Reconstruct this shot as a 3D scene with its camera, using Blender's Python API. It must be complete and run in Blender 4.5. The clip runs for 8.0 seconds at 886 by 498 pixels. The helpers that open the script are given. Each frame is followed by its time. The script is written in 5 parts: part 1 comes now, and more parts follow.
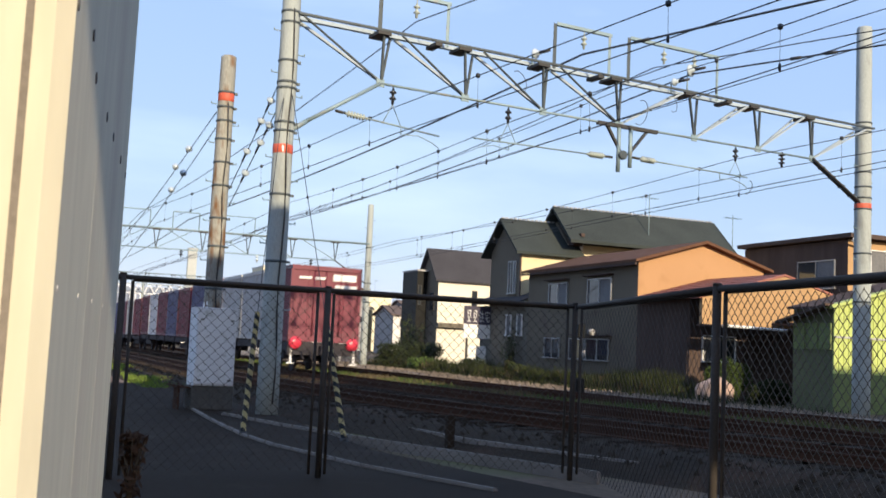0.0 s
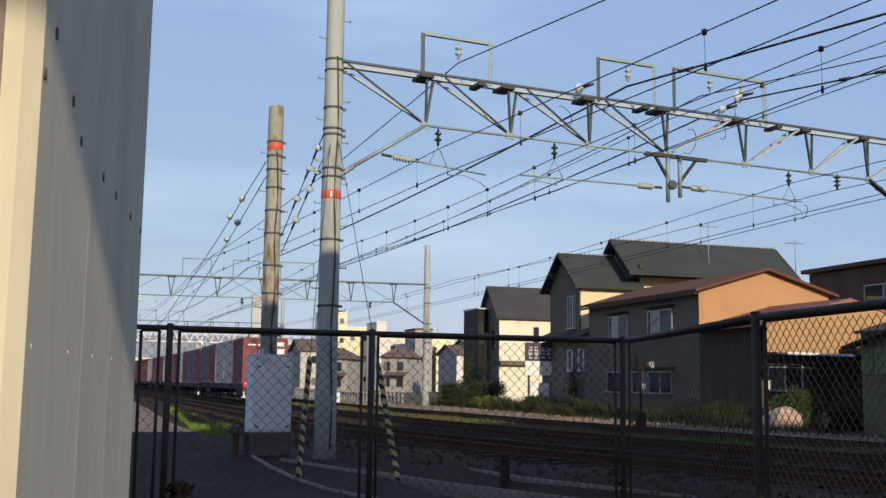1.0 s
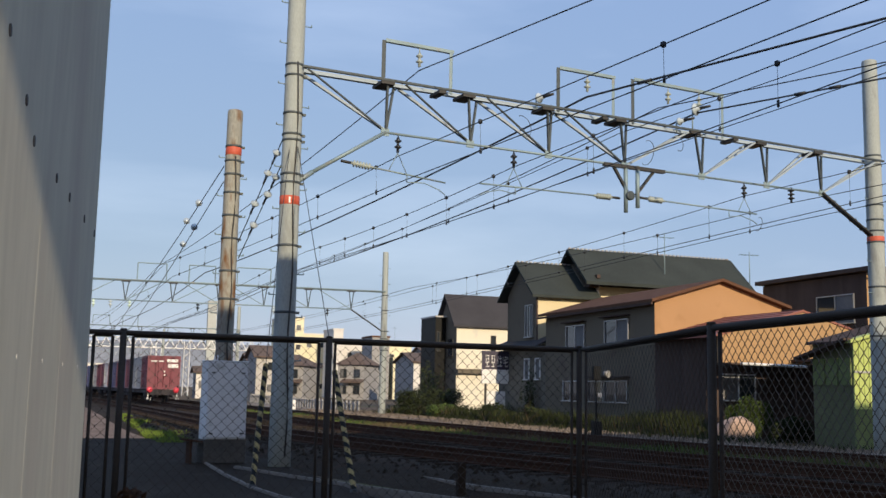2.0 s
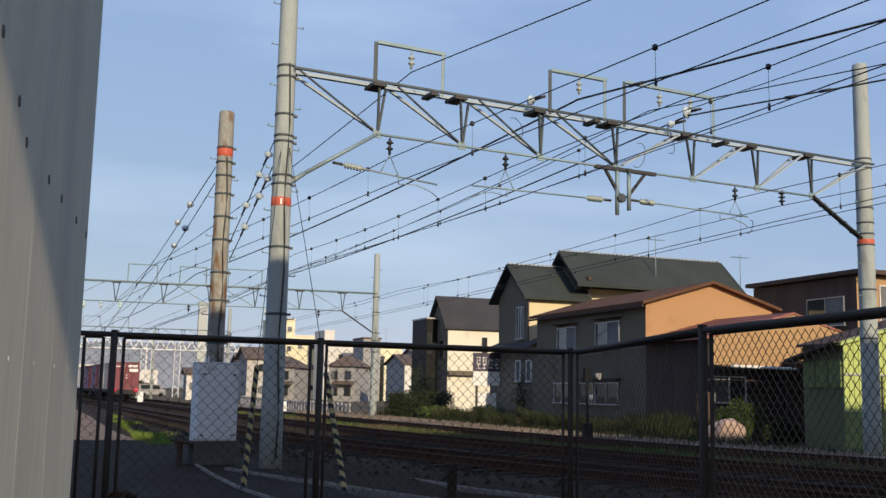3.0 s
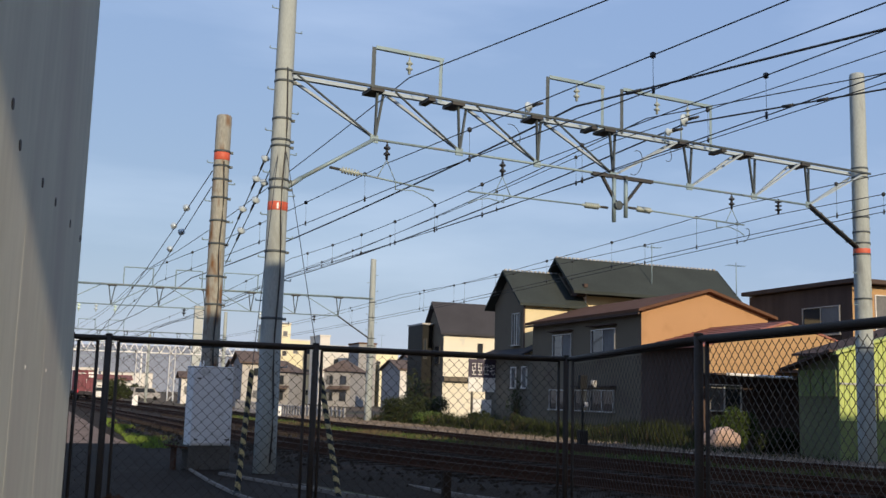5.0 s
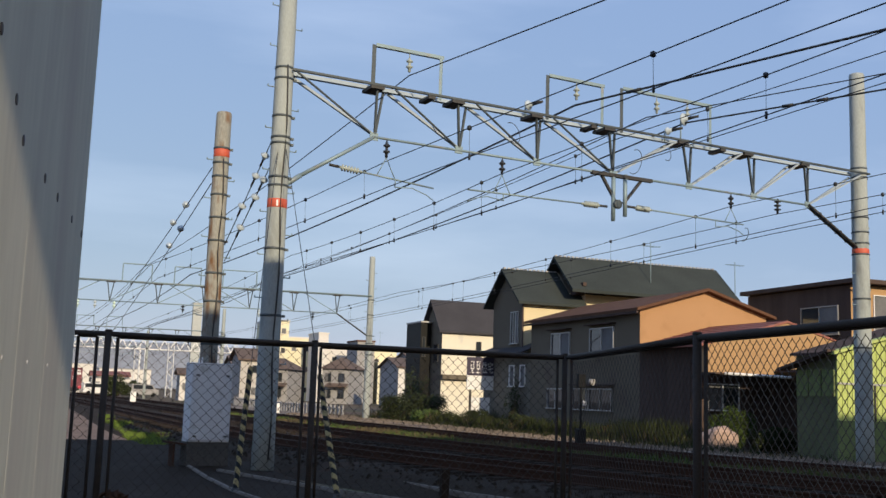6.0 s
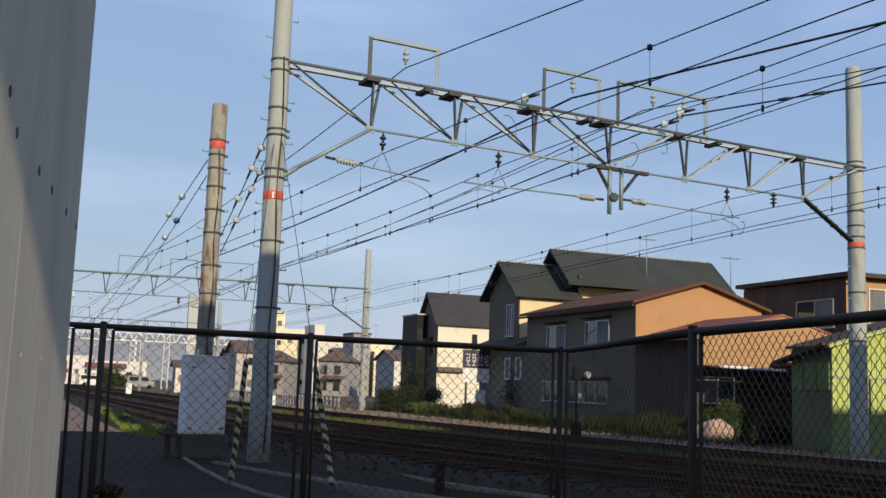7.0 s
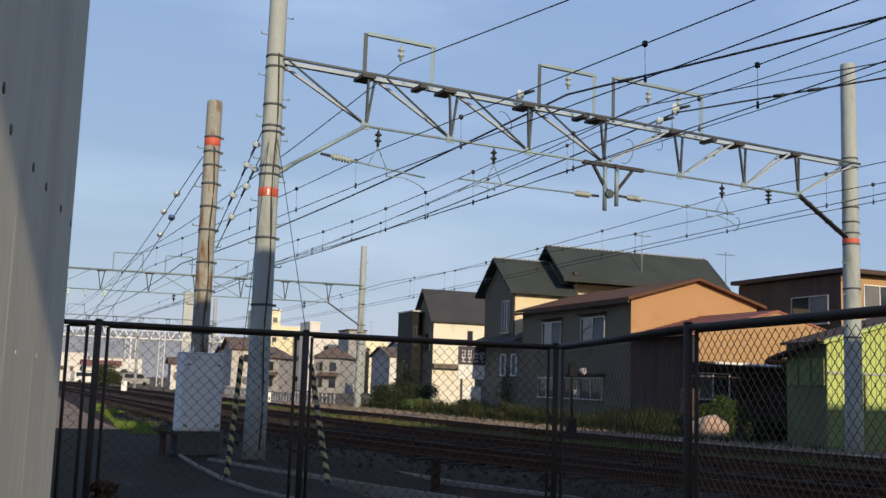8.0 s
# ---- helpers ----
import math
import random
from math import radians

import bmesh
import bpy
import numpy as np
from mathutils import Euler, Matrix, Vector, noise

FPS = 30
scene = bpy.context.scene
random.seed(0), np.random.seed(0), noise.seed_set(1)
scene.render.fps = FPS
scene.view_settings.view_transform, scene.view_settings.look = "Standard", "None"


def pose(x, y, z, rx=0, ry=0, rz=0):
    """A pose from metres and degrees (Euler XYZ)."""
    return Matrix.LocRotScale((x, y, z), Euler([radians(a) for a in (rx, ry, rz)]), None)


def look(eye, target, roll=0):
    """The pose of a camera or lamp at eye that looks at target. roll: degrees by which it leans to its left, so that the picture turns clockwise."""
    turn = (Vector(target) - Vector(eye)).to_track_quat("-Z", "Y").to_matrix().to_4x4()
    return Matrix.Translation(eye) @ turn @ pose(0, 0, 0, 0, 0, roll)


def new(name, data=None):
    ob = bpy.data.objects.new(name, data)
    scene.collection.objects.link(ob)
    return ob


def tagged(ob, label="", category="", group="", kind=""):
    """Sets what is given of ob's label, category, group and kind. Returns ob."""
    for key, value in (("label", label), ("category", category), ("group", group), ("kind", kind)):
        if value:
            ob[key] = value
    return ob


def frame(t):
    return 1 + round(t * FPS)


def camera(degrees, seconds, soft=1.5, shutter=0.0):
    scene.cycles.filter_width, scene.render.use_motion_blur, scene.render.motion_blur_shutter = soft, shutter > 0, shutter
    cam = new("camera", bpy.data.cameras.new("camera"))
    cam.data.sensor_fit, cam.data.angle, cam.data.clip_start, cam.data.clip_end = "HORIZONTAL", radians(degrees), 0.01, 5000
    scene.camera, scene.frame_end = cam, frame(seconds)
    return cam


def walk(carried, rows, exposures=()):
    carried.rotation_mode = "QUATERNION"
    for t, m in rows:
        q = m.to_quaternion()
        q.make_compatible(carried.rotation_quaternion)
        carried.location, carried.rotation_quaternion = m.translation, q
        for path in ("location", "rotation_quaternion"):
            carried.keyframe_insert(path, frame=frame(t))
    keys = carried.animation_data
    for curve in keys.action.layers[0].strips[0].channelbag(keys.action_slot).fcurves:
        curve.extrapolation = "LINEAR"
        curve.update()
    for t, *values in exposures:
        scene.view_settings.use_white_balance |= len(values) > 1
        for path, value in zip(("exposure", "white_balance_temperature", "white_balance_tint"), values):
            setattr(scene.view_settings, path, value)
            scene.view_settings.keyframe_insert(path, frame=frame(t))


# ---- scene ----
cam = camera(46.2, 8.0, shutter=0.4)
PATH = [
    (0, (0.765, -1.239, 1.468), (1.487, 0.617, 1.652), 2.7),
    (0.5, (0.931, -1.267, 1.48), (1.591, 0.605, 1.725), 1.5),
    (1, (0.966, -1.353, 1.483), (1.572, 0.536, 1.737), 0.7),
    (1.5, (0.973, -1.331, 1.49), (1.617, 0.544, 1.755), 1.1),
    (2, (0.969, -1.328, 1.484), (1.65, 0.533, 1.754), 1.1),
    (3.5, (0.963, -1.328, 1.489), (1.663, 0.526, 1.765), 1.1),
    (4, (0.972, -1.317, 1.493), (1.678, 0.534, 1.774), 1.0),
    (4.5, (0.975, -1.308, 1.494), (1.678, 0.542, 1.778), 1.3),
    (6, (0.962, -1.32, 1.488), (1.666, 0.53, 1.769), 1.9),
    (6.5, (0.968, -1.317, 1.492), (1.671, 0.535, 1.769), 1.9),
    (7, (0.966, -1.316, 1.492), (1.678, 0.533, 1.759), 2.0),
    (7.5, (0.969, -1.31, 1.492), (1.691, 0.537, 1.761), 1.9),
    (8, (0.967, -1.311, 1.493), (1.688, 0.536, 1.754), 1.9),
]
walk(cam, [(t, look(eye, target, roll)) for t, eye, target, roll in PATH], [(0, 0.5), (0.4, 0.35), (0.8, 0.1), (1.3, 0.0), (8, -0.05)])

# ---------------------------------------------------------------- light
SUN_EL = radians(20.0)
world = bpy.data.worlds.new("sky_world")
scene.world = world
world.use_nodes = True
wn, wl = world.node_tree.nodes, world.node_tree.links
sky = wn.new("ShaderNodeTexSky")
sky.sky_type = 'NISHITA'
sky.sun_disc = False
sky.sun_elevation = SUN_EL
sky.sun_rotation = radians(177)
sky.air_density, sky.dust_density, sky.ozone_density = 1.0, 0.6, 2.0
wn["Background"].inputs[1].default_value = 0.15
thin = wn.new("ShaderNodeVectorMath")           # evening haze: paler above, bluer below
thin.operation = 'MULTIPLY_ADD'
thin.inputs[1].default_value = (0.29, 0.205, 0.02)
thin.inputs[2].default_value = (1.56, 2.42, 4.72)
wl.new(sky.outputs[0], thin.inputs[0])
wtc, wmp, wno, wra, wad = (wn.new("ShaderNode" + k) for k in ("TexCoord", "Mapping", "TexNoise", "MapRange", "VectorMath"))
wmp.inputs["Scale"].default_value, wmp.inputs["Rotation"].default_value = (1.2, 3.0, 7.0), (0.3, 0.5, 0.4)
wno.inputs["Scale"].default_value, wno.inputs["Detail"].default_value = 1.6, 6       # faint cirrus
wra.inputs[1].default_value, wra.inputs[2].default_value, wra.inputs[4].default_value = 0.5, 0.8, 1.0
wad.operation = 'ADD'
wl.new(wtc.outputs["Generated"], wmp.inputs[0]), wl.new(wmp.outputs[0], wno.inputs[0]), wl.new(wno.outputs[0], wra.inputs[0])
wl.new(thin.outputs[0], wad.inputs[0]), wl.new(wra.outputs[0], wad.inputs[1])
wl.new(wad.outputs[0], wn["Background"].inputs[0])
sun_data = bpy.data.lights.new("sun", 'SUN')
sun_data.energy, sun_data.angle, sun_data.color = 4.2, radians(0.5), (1.0, 0.83, 0.6)
sun_ob = new("sun", sun_data)
sun_ob.matrix_world = look((0.02 * 40, -40, 40 * math.tan(SUN_EL)), (0, 0, 0))


# ---------------------------------------------------------------- materials
def mat(name, col, rough=0.8, metal=0.0, var=0.18, fine=40.0, coarse=1.5, bump=0.15, dirt=None, dirt_amount=0.0, stretch=(1, 1, 1), island=0.0):
    m = bpy.data.materials.new(name)
    m.use_nodes = True
    n, l = m.node_tree.nodes, m.node_tree.links
    b = n["Principled BSDF"]
    b.inputs["Roughness"].default_value, b.inputs["Metallic"].default_value = rough, metal
    tc = n.new("ShaderNodeTexCoord")
    mp = n.new("ShaderNodeMapping")
    mp.inputs["Scale"].default_value = stretch
    l.new(tc.outputs["Object"], mp.inputs[0])
    n1, n2 = n.new("ShaderNodeTexNoise"), n.new("ShaderNodeTexNoise")
    n1.inputs["Scale"].default_value, n2.inputs["Scale"].default_value = fine, coarse
    n1.inputs["Detail"].default_value, n2.inputs["Detail"].default_value = 3, 5
    l.new(mp.outputs[0], n1.inputs[0]), l.new(mp.outputs[0], n2.inputs[0])
    add = n.new("ShaderNodeMath")
    add.operation = 'ADD'
    l.new(n1.outputs[0], add.inputs[0]), l.new(n2.outputs[0], add.inputs[1])
    ramp = n.new("ShaderNodeMapRange")
    ramp.inputs[1].default_value, ramp.inputs[2].default_value = 0.6, 1.4
    ramp.inputs[3].default_value, ramp.inputs[4].default_value = 1 - var, 1 + var
    l.new(add.outputs[0], ramp.inputs[0])
    mul = n.new("ShaderNodeVectorMath")
    mul.operation = 'SCALE'
    mul.inputs[0].default_value = col
    l.new(ramp.outputs[0], mul.inputs[3])
    out = mul.outputs[0]
    if island:
        geo, oi = n.new("ShaderNodeNewGeometry"), n.new("ShaderNodeObjectInfo")
        s = n.new("ShaderNodeMath")
        l.new(geo.outputs["Random Per Island"], s.inputs[0]), l.new(oi.outputs["Random"], s.inputs[1])
        r2 = n.new("ShaderNodeMapRange")
        r2.inputs[2].default_value = 2.0
        r2.inputs[3].default_value, r2.inputs[4].default_value = 1 - island, 1 + island
        l.new(s.outputs[0], r2.inputs[0])
        m2 = n.new("ShaderNodeVectorMath")
        m2.operation = 'SCALE'
        l.new(out, m2.inputs[0]), l.new(r2.outputs[0], m2.inputs[3])
        out = m2.outputs[0]
    if dirt:
        n3 = n.new("ShaderNodeTexNoise")
        n3.inputs["Scale"].default_value, n3.inputs["Detail"].default_value = coarse * 1.7, 8
        l.new(mp.outputs[0], n3.inputs[0])
        r = n.new("ShaderNodeMapRange")
        r.inputs[1].default_value, r.inputs[2].default_value = 0.62 - dirt_amount * 0.3, 0.75 - dirt_amount * 0.2
        l.new(n3.outputs[0], r.inputs[0])
        mix = n.new("ShaderNodeMix")
        mix.data_type = 'RGBA'
        l.new(r.outputs[0], mix.inputs[0]), l.new(out, mix.inputs[6])
        mix.inputs[7].default_value = (*dirt, 1)
        out = mix.outputs[2]
    l.new(out, b.inputs["Base Color"])
    if bump:
        bp = n.new("ShaderNodeBump")
        bp.inputs["Strength"].default_value, bp.inputs["Distance"].default_value = bump, 0.02
        l.new(n1.outputs[0], bp.inputs["Height"]), l.new(bp.outputs[0], b.inputs["Normal"])
    return m


def glass_mat(name, tint):
    m = bpy.data.materials.new(name)
    m.use_nodes = True
    b = m.node_tree.nodes["Principled BSDF"]
    b.inputs["Base Color"].default_value = (*tint, 1)
    b.inputs["Roughness"].default_value = 0.04
    b.inputs["Specular IOR Level"].default_value = 0.8
    return m


def glow_mat(name, col, power):
    m = mat(name, col, 0.3, var=0.05, bump=0)
    b = m.node_tree.nodes["Principled BSDF"]
    b.inputs["Emission Color"].default_value = (*col, 1)
    b.inputs["Emission Strength"].default_value = power
    return m


M = dict(
    # asphalt, ballast, stones, rails, sleepers: foreground shade is partly put into these dark colours
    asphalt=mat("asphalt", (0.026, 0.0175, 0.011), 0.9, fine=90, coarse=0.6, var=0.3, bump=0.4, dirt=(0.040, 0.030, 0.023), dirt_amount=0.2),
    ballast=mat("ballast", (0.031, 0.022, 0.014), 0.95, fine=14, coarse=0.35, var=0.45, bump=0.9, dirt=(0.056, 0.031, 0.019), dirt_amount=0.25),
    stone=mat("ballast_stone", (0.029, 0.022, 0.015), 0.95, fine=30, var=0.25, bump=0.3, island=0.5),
    soil=mat("soil", (0.13, 0.095, 0.066), 0.95, fine=8, coarse=0.12, var=0.35, bump=0.6, dirt=(0.09, 0.10, 0.04), dirt_amount=0.35),
    sand=mat("dry_dirt", (0.22, 0.155, 0.115), 0.95, fine=12, coarse=0.5, var=0.4, bump=0.5),
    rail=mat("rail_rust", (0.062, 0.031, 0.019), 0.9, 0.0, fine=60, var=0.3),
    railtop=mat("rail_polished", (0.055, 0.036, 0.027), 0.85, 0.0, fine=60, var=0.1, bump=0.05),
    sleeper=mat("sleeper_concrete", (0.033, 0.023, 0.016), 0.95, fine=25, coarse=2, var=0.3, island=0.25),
    wallc=mat("wall_concrete", (0.57, 0.54, 0.43), 0.85, fine=14, coarse=0.7, var=0.13, bump=0.05, dirt=(0.50, 0.45, 0.37), dirt_amount=0.15, stretch=(1, 1, 0.2)),
    hole=mat("recess_shade", (0.12, 0.115, 0.11), 0.95, var=0.2),
    pole=mat("pole_concrete", (0.345, 0.375, 0.355), 0.85, fine=45, coarse=2.2, var=0.2, bump=0.2, dirt=(0.25, 0.265, 0.245), dirt_amount=0.3, stretch=(1, 1, 0.3)),
    oldpole=mat("old_pole_concrete", (0.29, 0.285, 0.245), 0.9, fine=35, coarse=3.2, var=0.3, bump=0.35, dirt=(0.17, 0.085, 0.035), dirt_amount=0.42, stretch=(1, 1, 0.3)),
    steel=mat("galvanised_steel", (0.25, 0.33, 0.35), 0.6, 0.35, fine=30, coarse=1.8, var=0.18, bump=0.06, dirt=(0.30, 0.27, 0.23), dirt_amount=0.15),
    darksteel=mat("dark_weathered_steel", (0.055, 0.053, 0.05), 0.6, 0.4, fine=40, var=0.3, bump=0.1),
    wire=mat("wire_dark", (0.045, 0.047, 0.05), 0.55, 0.5, var=0.2, bump=0),
    # dark steel: oxide, and the shaded sides of bars put into the colour
    chord=mat("oxidised_shaded_steel", (0.07, 0.085, 0.09), 0.6, 0.2, fine=30, coarse=1.5, var=0.3, bump=0.06),
    # pale copy of the steel with sunlight put into its colour
    palesteel=mat("sunlit_galvanised_steel", (0.34, 0.40, 0.44), 0.6, 0.0, fine=30, coarse=1.8, var=0.12, bump=0.05),
    # paler copy of the mesh wire: skylight on the lane run is in its colour
    litwire=mat("lit_mesh_wire", (0.105, 0.093, 0.078), 0.7, 0.0, var=0.2, bump=0),
    porcelain=mat("white_porcelain", (0.50, 0.57, 0.60), 0.2, var=0.06, bump=0),
    brownpor=mat("brown_porcelain", (0.028, 0.03, 0.034), 0.25, var=0.1, bump=0),
    greenpor=mat("pale_porcelain", (0.36, 0.40, 0.36), 0.3, var=0.08, bump=0),
    red=mat("red_band_paint", (0.55, 0.10, 0.05), 0.6, var=0.2, fine=60, dirt=(0.40, 0.16, 0.10), dirt_amount=0.2),
    white=mat("white_paint", (0.78, 0.77, 0.74), 0.6, var=0.08, dirt=(0.62, 0.60, 0.55), dirt_amount=0.1),
    fence=mat("fence_paint", (0.060, 0.051, 0.044), 0.7, 0.0, var=0.3, fine=80),
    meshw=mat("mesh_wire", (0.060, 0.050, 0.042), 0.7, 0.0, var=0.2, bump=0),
    cabinet=mat("cabinet_paint", (0.66, 0.66, 0.66), 0.5, var=0.07, fine=25, coarse=3, bump=0.05, dirt=(0.45, 0.45, 0.43), dirt_amount=0.1),
    kerb=mat("kerb_concrete", (0.20, 0.175, 0.15), 0.9, fine=50, coarse=2, var=0.25, bump=0.25, island=0.12),
    yellow=mat("yellow_guard", (0.34, 0.26, 0.11), 0.5, var=0.15),
    black=mat("black_guard", (0.013, 0.013, 0.012), 0.5, var=0.2),
        maroon=mat("container_maroon", (0.150, 0.019, 0.036), 0.5, var=0.14, fine=20, coarse=1.2, bump=0.05, dirt=(0.11, 0.03, 0.04), dirt_amount=0.15),
    greyc=mat("container_grey", (0.40, 0.39, 0.38), 0.5, 0.2, var=0.15, fine=20, dirt=(0.26, 0.22, 0.19), dirt_amount=0.2),
    bluec=mat("container_blue", (0.07, 0.07, 0.15), 0.5, var=0.15, fine=20),
    whitec=mat("container_white", (0.66, 0.62, 0.58), 0.5, var=0.12, dirt=(0.45, 0.36, 0.30), dirt_amount=0.2),
    wagon=mat("wagon_frame", (0.05, 0.045, 0.05), 0.7, 0.2, var=0.3),
    # the discs are no lamps; a faint emission is added to brighten their red
    tail=glow_mat("tail_disc", (0.55, 0.04, 0.065), 0.08),
    # grey mortar, which also paints the shaded sides of cream and white houses
    stucco_grey=mat("shade_grey_mortar", (0.155, 0.132, 0.098), 0.95, fine=60, coarse=0.5, var=0.12, bump=0.2, dirt=(0.135, 0.108, 0.086), dirt_amount=0.2),
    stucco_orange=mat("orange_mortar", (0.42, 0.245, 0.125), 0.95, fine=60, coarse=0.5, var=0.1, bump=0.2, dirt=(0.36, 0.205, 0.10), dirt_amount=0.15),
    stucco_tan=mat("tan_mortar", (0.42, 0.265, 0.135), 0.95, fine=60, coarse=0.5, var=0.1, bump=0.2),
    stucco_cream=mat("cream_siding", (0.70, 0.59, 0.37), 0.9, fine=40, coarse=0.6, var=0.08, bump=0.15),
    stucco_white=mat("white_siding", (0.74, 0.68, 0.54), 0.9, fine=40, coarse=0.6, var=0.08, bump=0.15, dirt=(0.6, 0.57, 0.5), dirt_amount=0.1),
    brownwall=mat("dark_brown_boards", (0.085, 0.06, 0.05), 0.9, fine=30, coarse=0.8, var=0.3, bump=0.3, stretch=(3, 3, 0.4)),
    greytan=mat("weathered_block", (0.17, 0.155, 0.125), 0.95, fine=20, coarse=0.7, var=0.25, bump=0.3),
    green_roof=mat("green_slate_roof", (0.044, 0.051, 0.047), 0.9, fine=18, coarse=0.6, var=0.25, bump=0.3),
    dark_roof=mat("dark_slate_roof", (0.055, 0.052, 0.055), 0.85, fine=18, coarse=0.6, var=0.2, bump=0.3),
    brown_roof=mat("brown_metal_roof", (0.12, 0.062, 0.038), 0.9, var=0.25, fine=20, bump=0.1),
    red_roof=mat("faded_red_roof", (0.30, 0.125, 0.095), 0.7, var=0.22, fine=20, coarse=1, bump=0.15, dirt=(0.20, 0.12, 0.10), dirt_amount=0.2),
    lime=mat("lime_siding", (0.43, 0.50, 0.15), 0.65, var=0.08, fine=25, bump=0.1, dirt=(0.35, 0.40, 0.13), dirt_amount=0.15),
    pane=glass_mat("window_glass", (0.03, 0.035, 0.04)),
    curtain=mat("window_curtain", (0.15, 0.15, 0.15), 0.9, var=0.2, fine=12),
    alu=mat("aluminium_frame", (0.42, 0.42, 0.42), 0.4, 0.6, var=0.08, bump=0),
    plinth=mat("stained_plinth_concrete", (0.085, 0.078, 0.068), 0.95, fine=25, coarse=2, var=0.3),
    rock=mat("pale_stone", (0.40, 0.28, 0.215), 0.95, fine=14, coarse=2.5, var=0.4, bump=0.7),
    grass=mat("grass_blades", (0.115, 0.165, 0.032), 0.9, var=0.3, bump=0, island=0.5),
    drygrass=mat("dry_grass_blades", (0.115, 0.088, 0.05), 0.9, var=0.3, bump=0, island=0.4),
    leaf=mat("bush_leaves", (0.062, 0.090, 0.024), 0.8, var=0.3, bump=0, island=0.5),
    darkleaf=mat("dark_bush_leaves", (0.034, 0.042, 0.017), 0.85, var=0.3, bump=0, island=0.5),
    dryleaf=mat("dry_leaves", (0.085, 0.045, 0.025), 0.85, var=0.3, bump=0, island=0.5),
    twig=mat("twigs", (0.10, 0.075, 0.05), 0.9, var=0.3),
    sign_purple=mat("sign_face_violet", (0.045, 0.036, 0.065), 0.5, var=0.1),
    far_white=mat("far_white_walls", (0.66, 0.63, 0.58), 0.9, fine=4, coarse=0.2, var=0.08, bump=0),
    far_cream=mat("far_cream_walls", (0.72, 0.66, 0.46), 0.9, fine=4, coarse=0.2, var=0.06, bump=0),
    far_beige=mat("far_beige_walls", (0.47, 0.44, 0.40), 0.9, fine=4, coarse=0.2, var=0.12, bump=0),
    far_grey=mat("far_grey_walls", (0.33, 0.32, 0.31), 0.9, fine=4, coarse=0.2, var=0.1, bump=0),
    far_pale=mat("far_pale_walls", (0.42, 0.44, 0.42), 0.9, fine=2, coarse=0.2, var=0.1, bump=0),
    # darker copy of lime: the shade on the shed's side is in the colour
    darklime=mat("shaded_green_sheet", (0.11, 0.12, 0.06), 0.9, fine=15, coarse=0.8, var=0.25, bump=0.15),
    verge=mat("pale_gravel", (0.22, 0.175, 0.135), 0.95, fine=16, coarse=0.8, var=0.5, bump=0.6, island=0.45),
    # dimmed lime: shade low on the shed and on its side is painted in
    dimlime=mat("shaded_green_skirting", (0.15, 0.19, 0.07), 0.9, fine=15, coarse=0.8, var=0.3, bump=0.2),
    far_roof=mat("weathered_brown_tiles", (0.125, 0.088, 0.068), 0.95, fine=6, coarse=0.5, var=0.25, bump=0.2),
    # distance haze is mixed into the hills' pale blue base colour
    hill=mat("hazed_far_hill", (0.235, 0.265, 0.335), 1.0, fine=0.3, coarse=0.02, var=0.2, bump=0),
    orangep=mat("flat_orange", (0.55, 0.22, 0.07), 0.8, var=0.15),
    greenglass=mat("green_tint_glass", (0.62, 0.75, 0.62), 0.2, var=0.05, bump=0),
)

for key in ("asphalt", "ballast", "stone", "soil", "sand", "sleeper", "kerb", "stucco_grey", "stucco_orange", "stucco_tan", "stucco_cream", "stucco_white", "brownwall", "greytan", "green_roof", "dark_roof",
            "grass", "drygrass", "leaf", "darkleaf", "dryleaf", "wallc", "rail", "far_white", "far_cream", "far_grey", "hill", "fence", "meshw", "litwire", "black", "yellow", "wagon", "twig", "brown_roof", "red_roof", "far_beige", "railtop", "verge"):
    M[key].node_tree.nodes["Principled BSDF"].inputs["Specular IOR Level"].default_value = 0.12


# ---------------------------------------------------------------- mesh helpers
def part(name, bm, material, parent=None, label=""):
    me = bpy.data.meshes.new(name)
    bm.to_mesh(me)
    bm.free()
    mats = material if isinstance(material, (list, tuple)) else [material]
    for k in mats:
        me.materials.append(k)
    ob = new(name, me)
    if parent:
        ob.parent = parent
    if label:
        tagged(ob, label)
    return ob


def empty(name, m=None, label="", category="", group="", kind=""):
    ob = new(name)
    ob.empty_display_size = 0.3
    if m is not None:
        ob.matrix_basis = m
    return tagged(ob, label, category, group, kind)


def box(bm, x0, x1, y0, y1, z0, z1, mi=0):
    v = [bm.verts.new(p) for p in ((x0, y0, z0), (x1, y0, z0), (x1, y1, z0), (x0, y1, z0), (x0, y0, z1), (x1, y0, z1), (x1, y1, z1), (x0, y1, z1))]
    for f in ((3, 2, 1, 0), (4, 5, 6, 7), (0, 1, 5, 4), (1, 2, 6, 5), (2, 3, 7, 6), (3, 0, 4, 7)):
        bm.faces.new([v[i] for i in f]).material_index = mi
    return v


def rbox(x0, x1, y0, y1, z0, z1, r=0.01, seg=2):
    bm = bmesh.new()
    box(bm, x0, x1, y0, y1, z0, z1)
    bmesh.ops.bevel(bm, geom=list(bm.edges), offset=r, segments=seg, affect='EDGES', profile=0.5)
    return bm


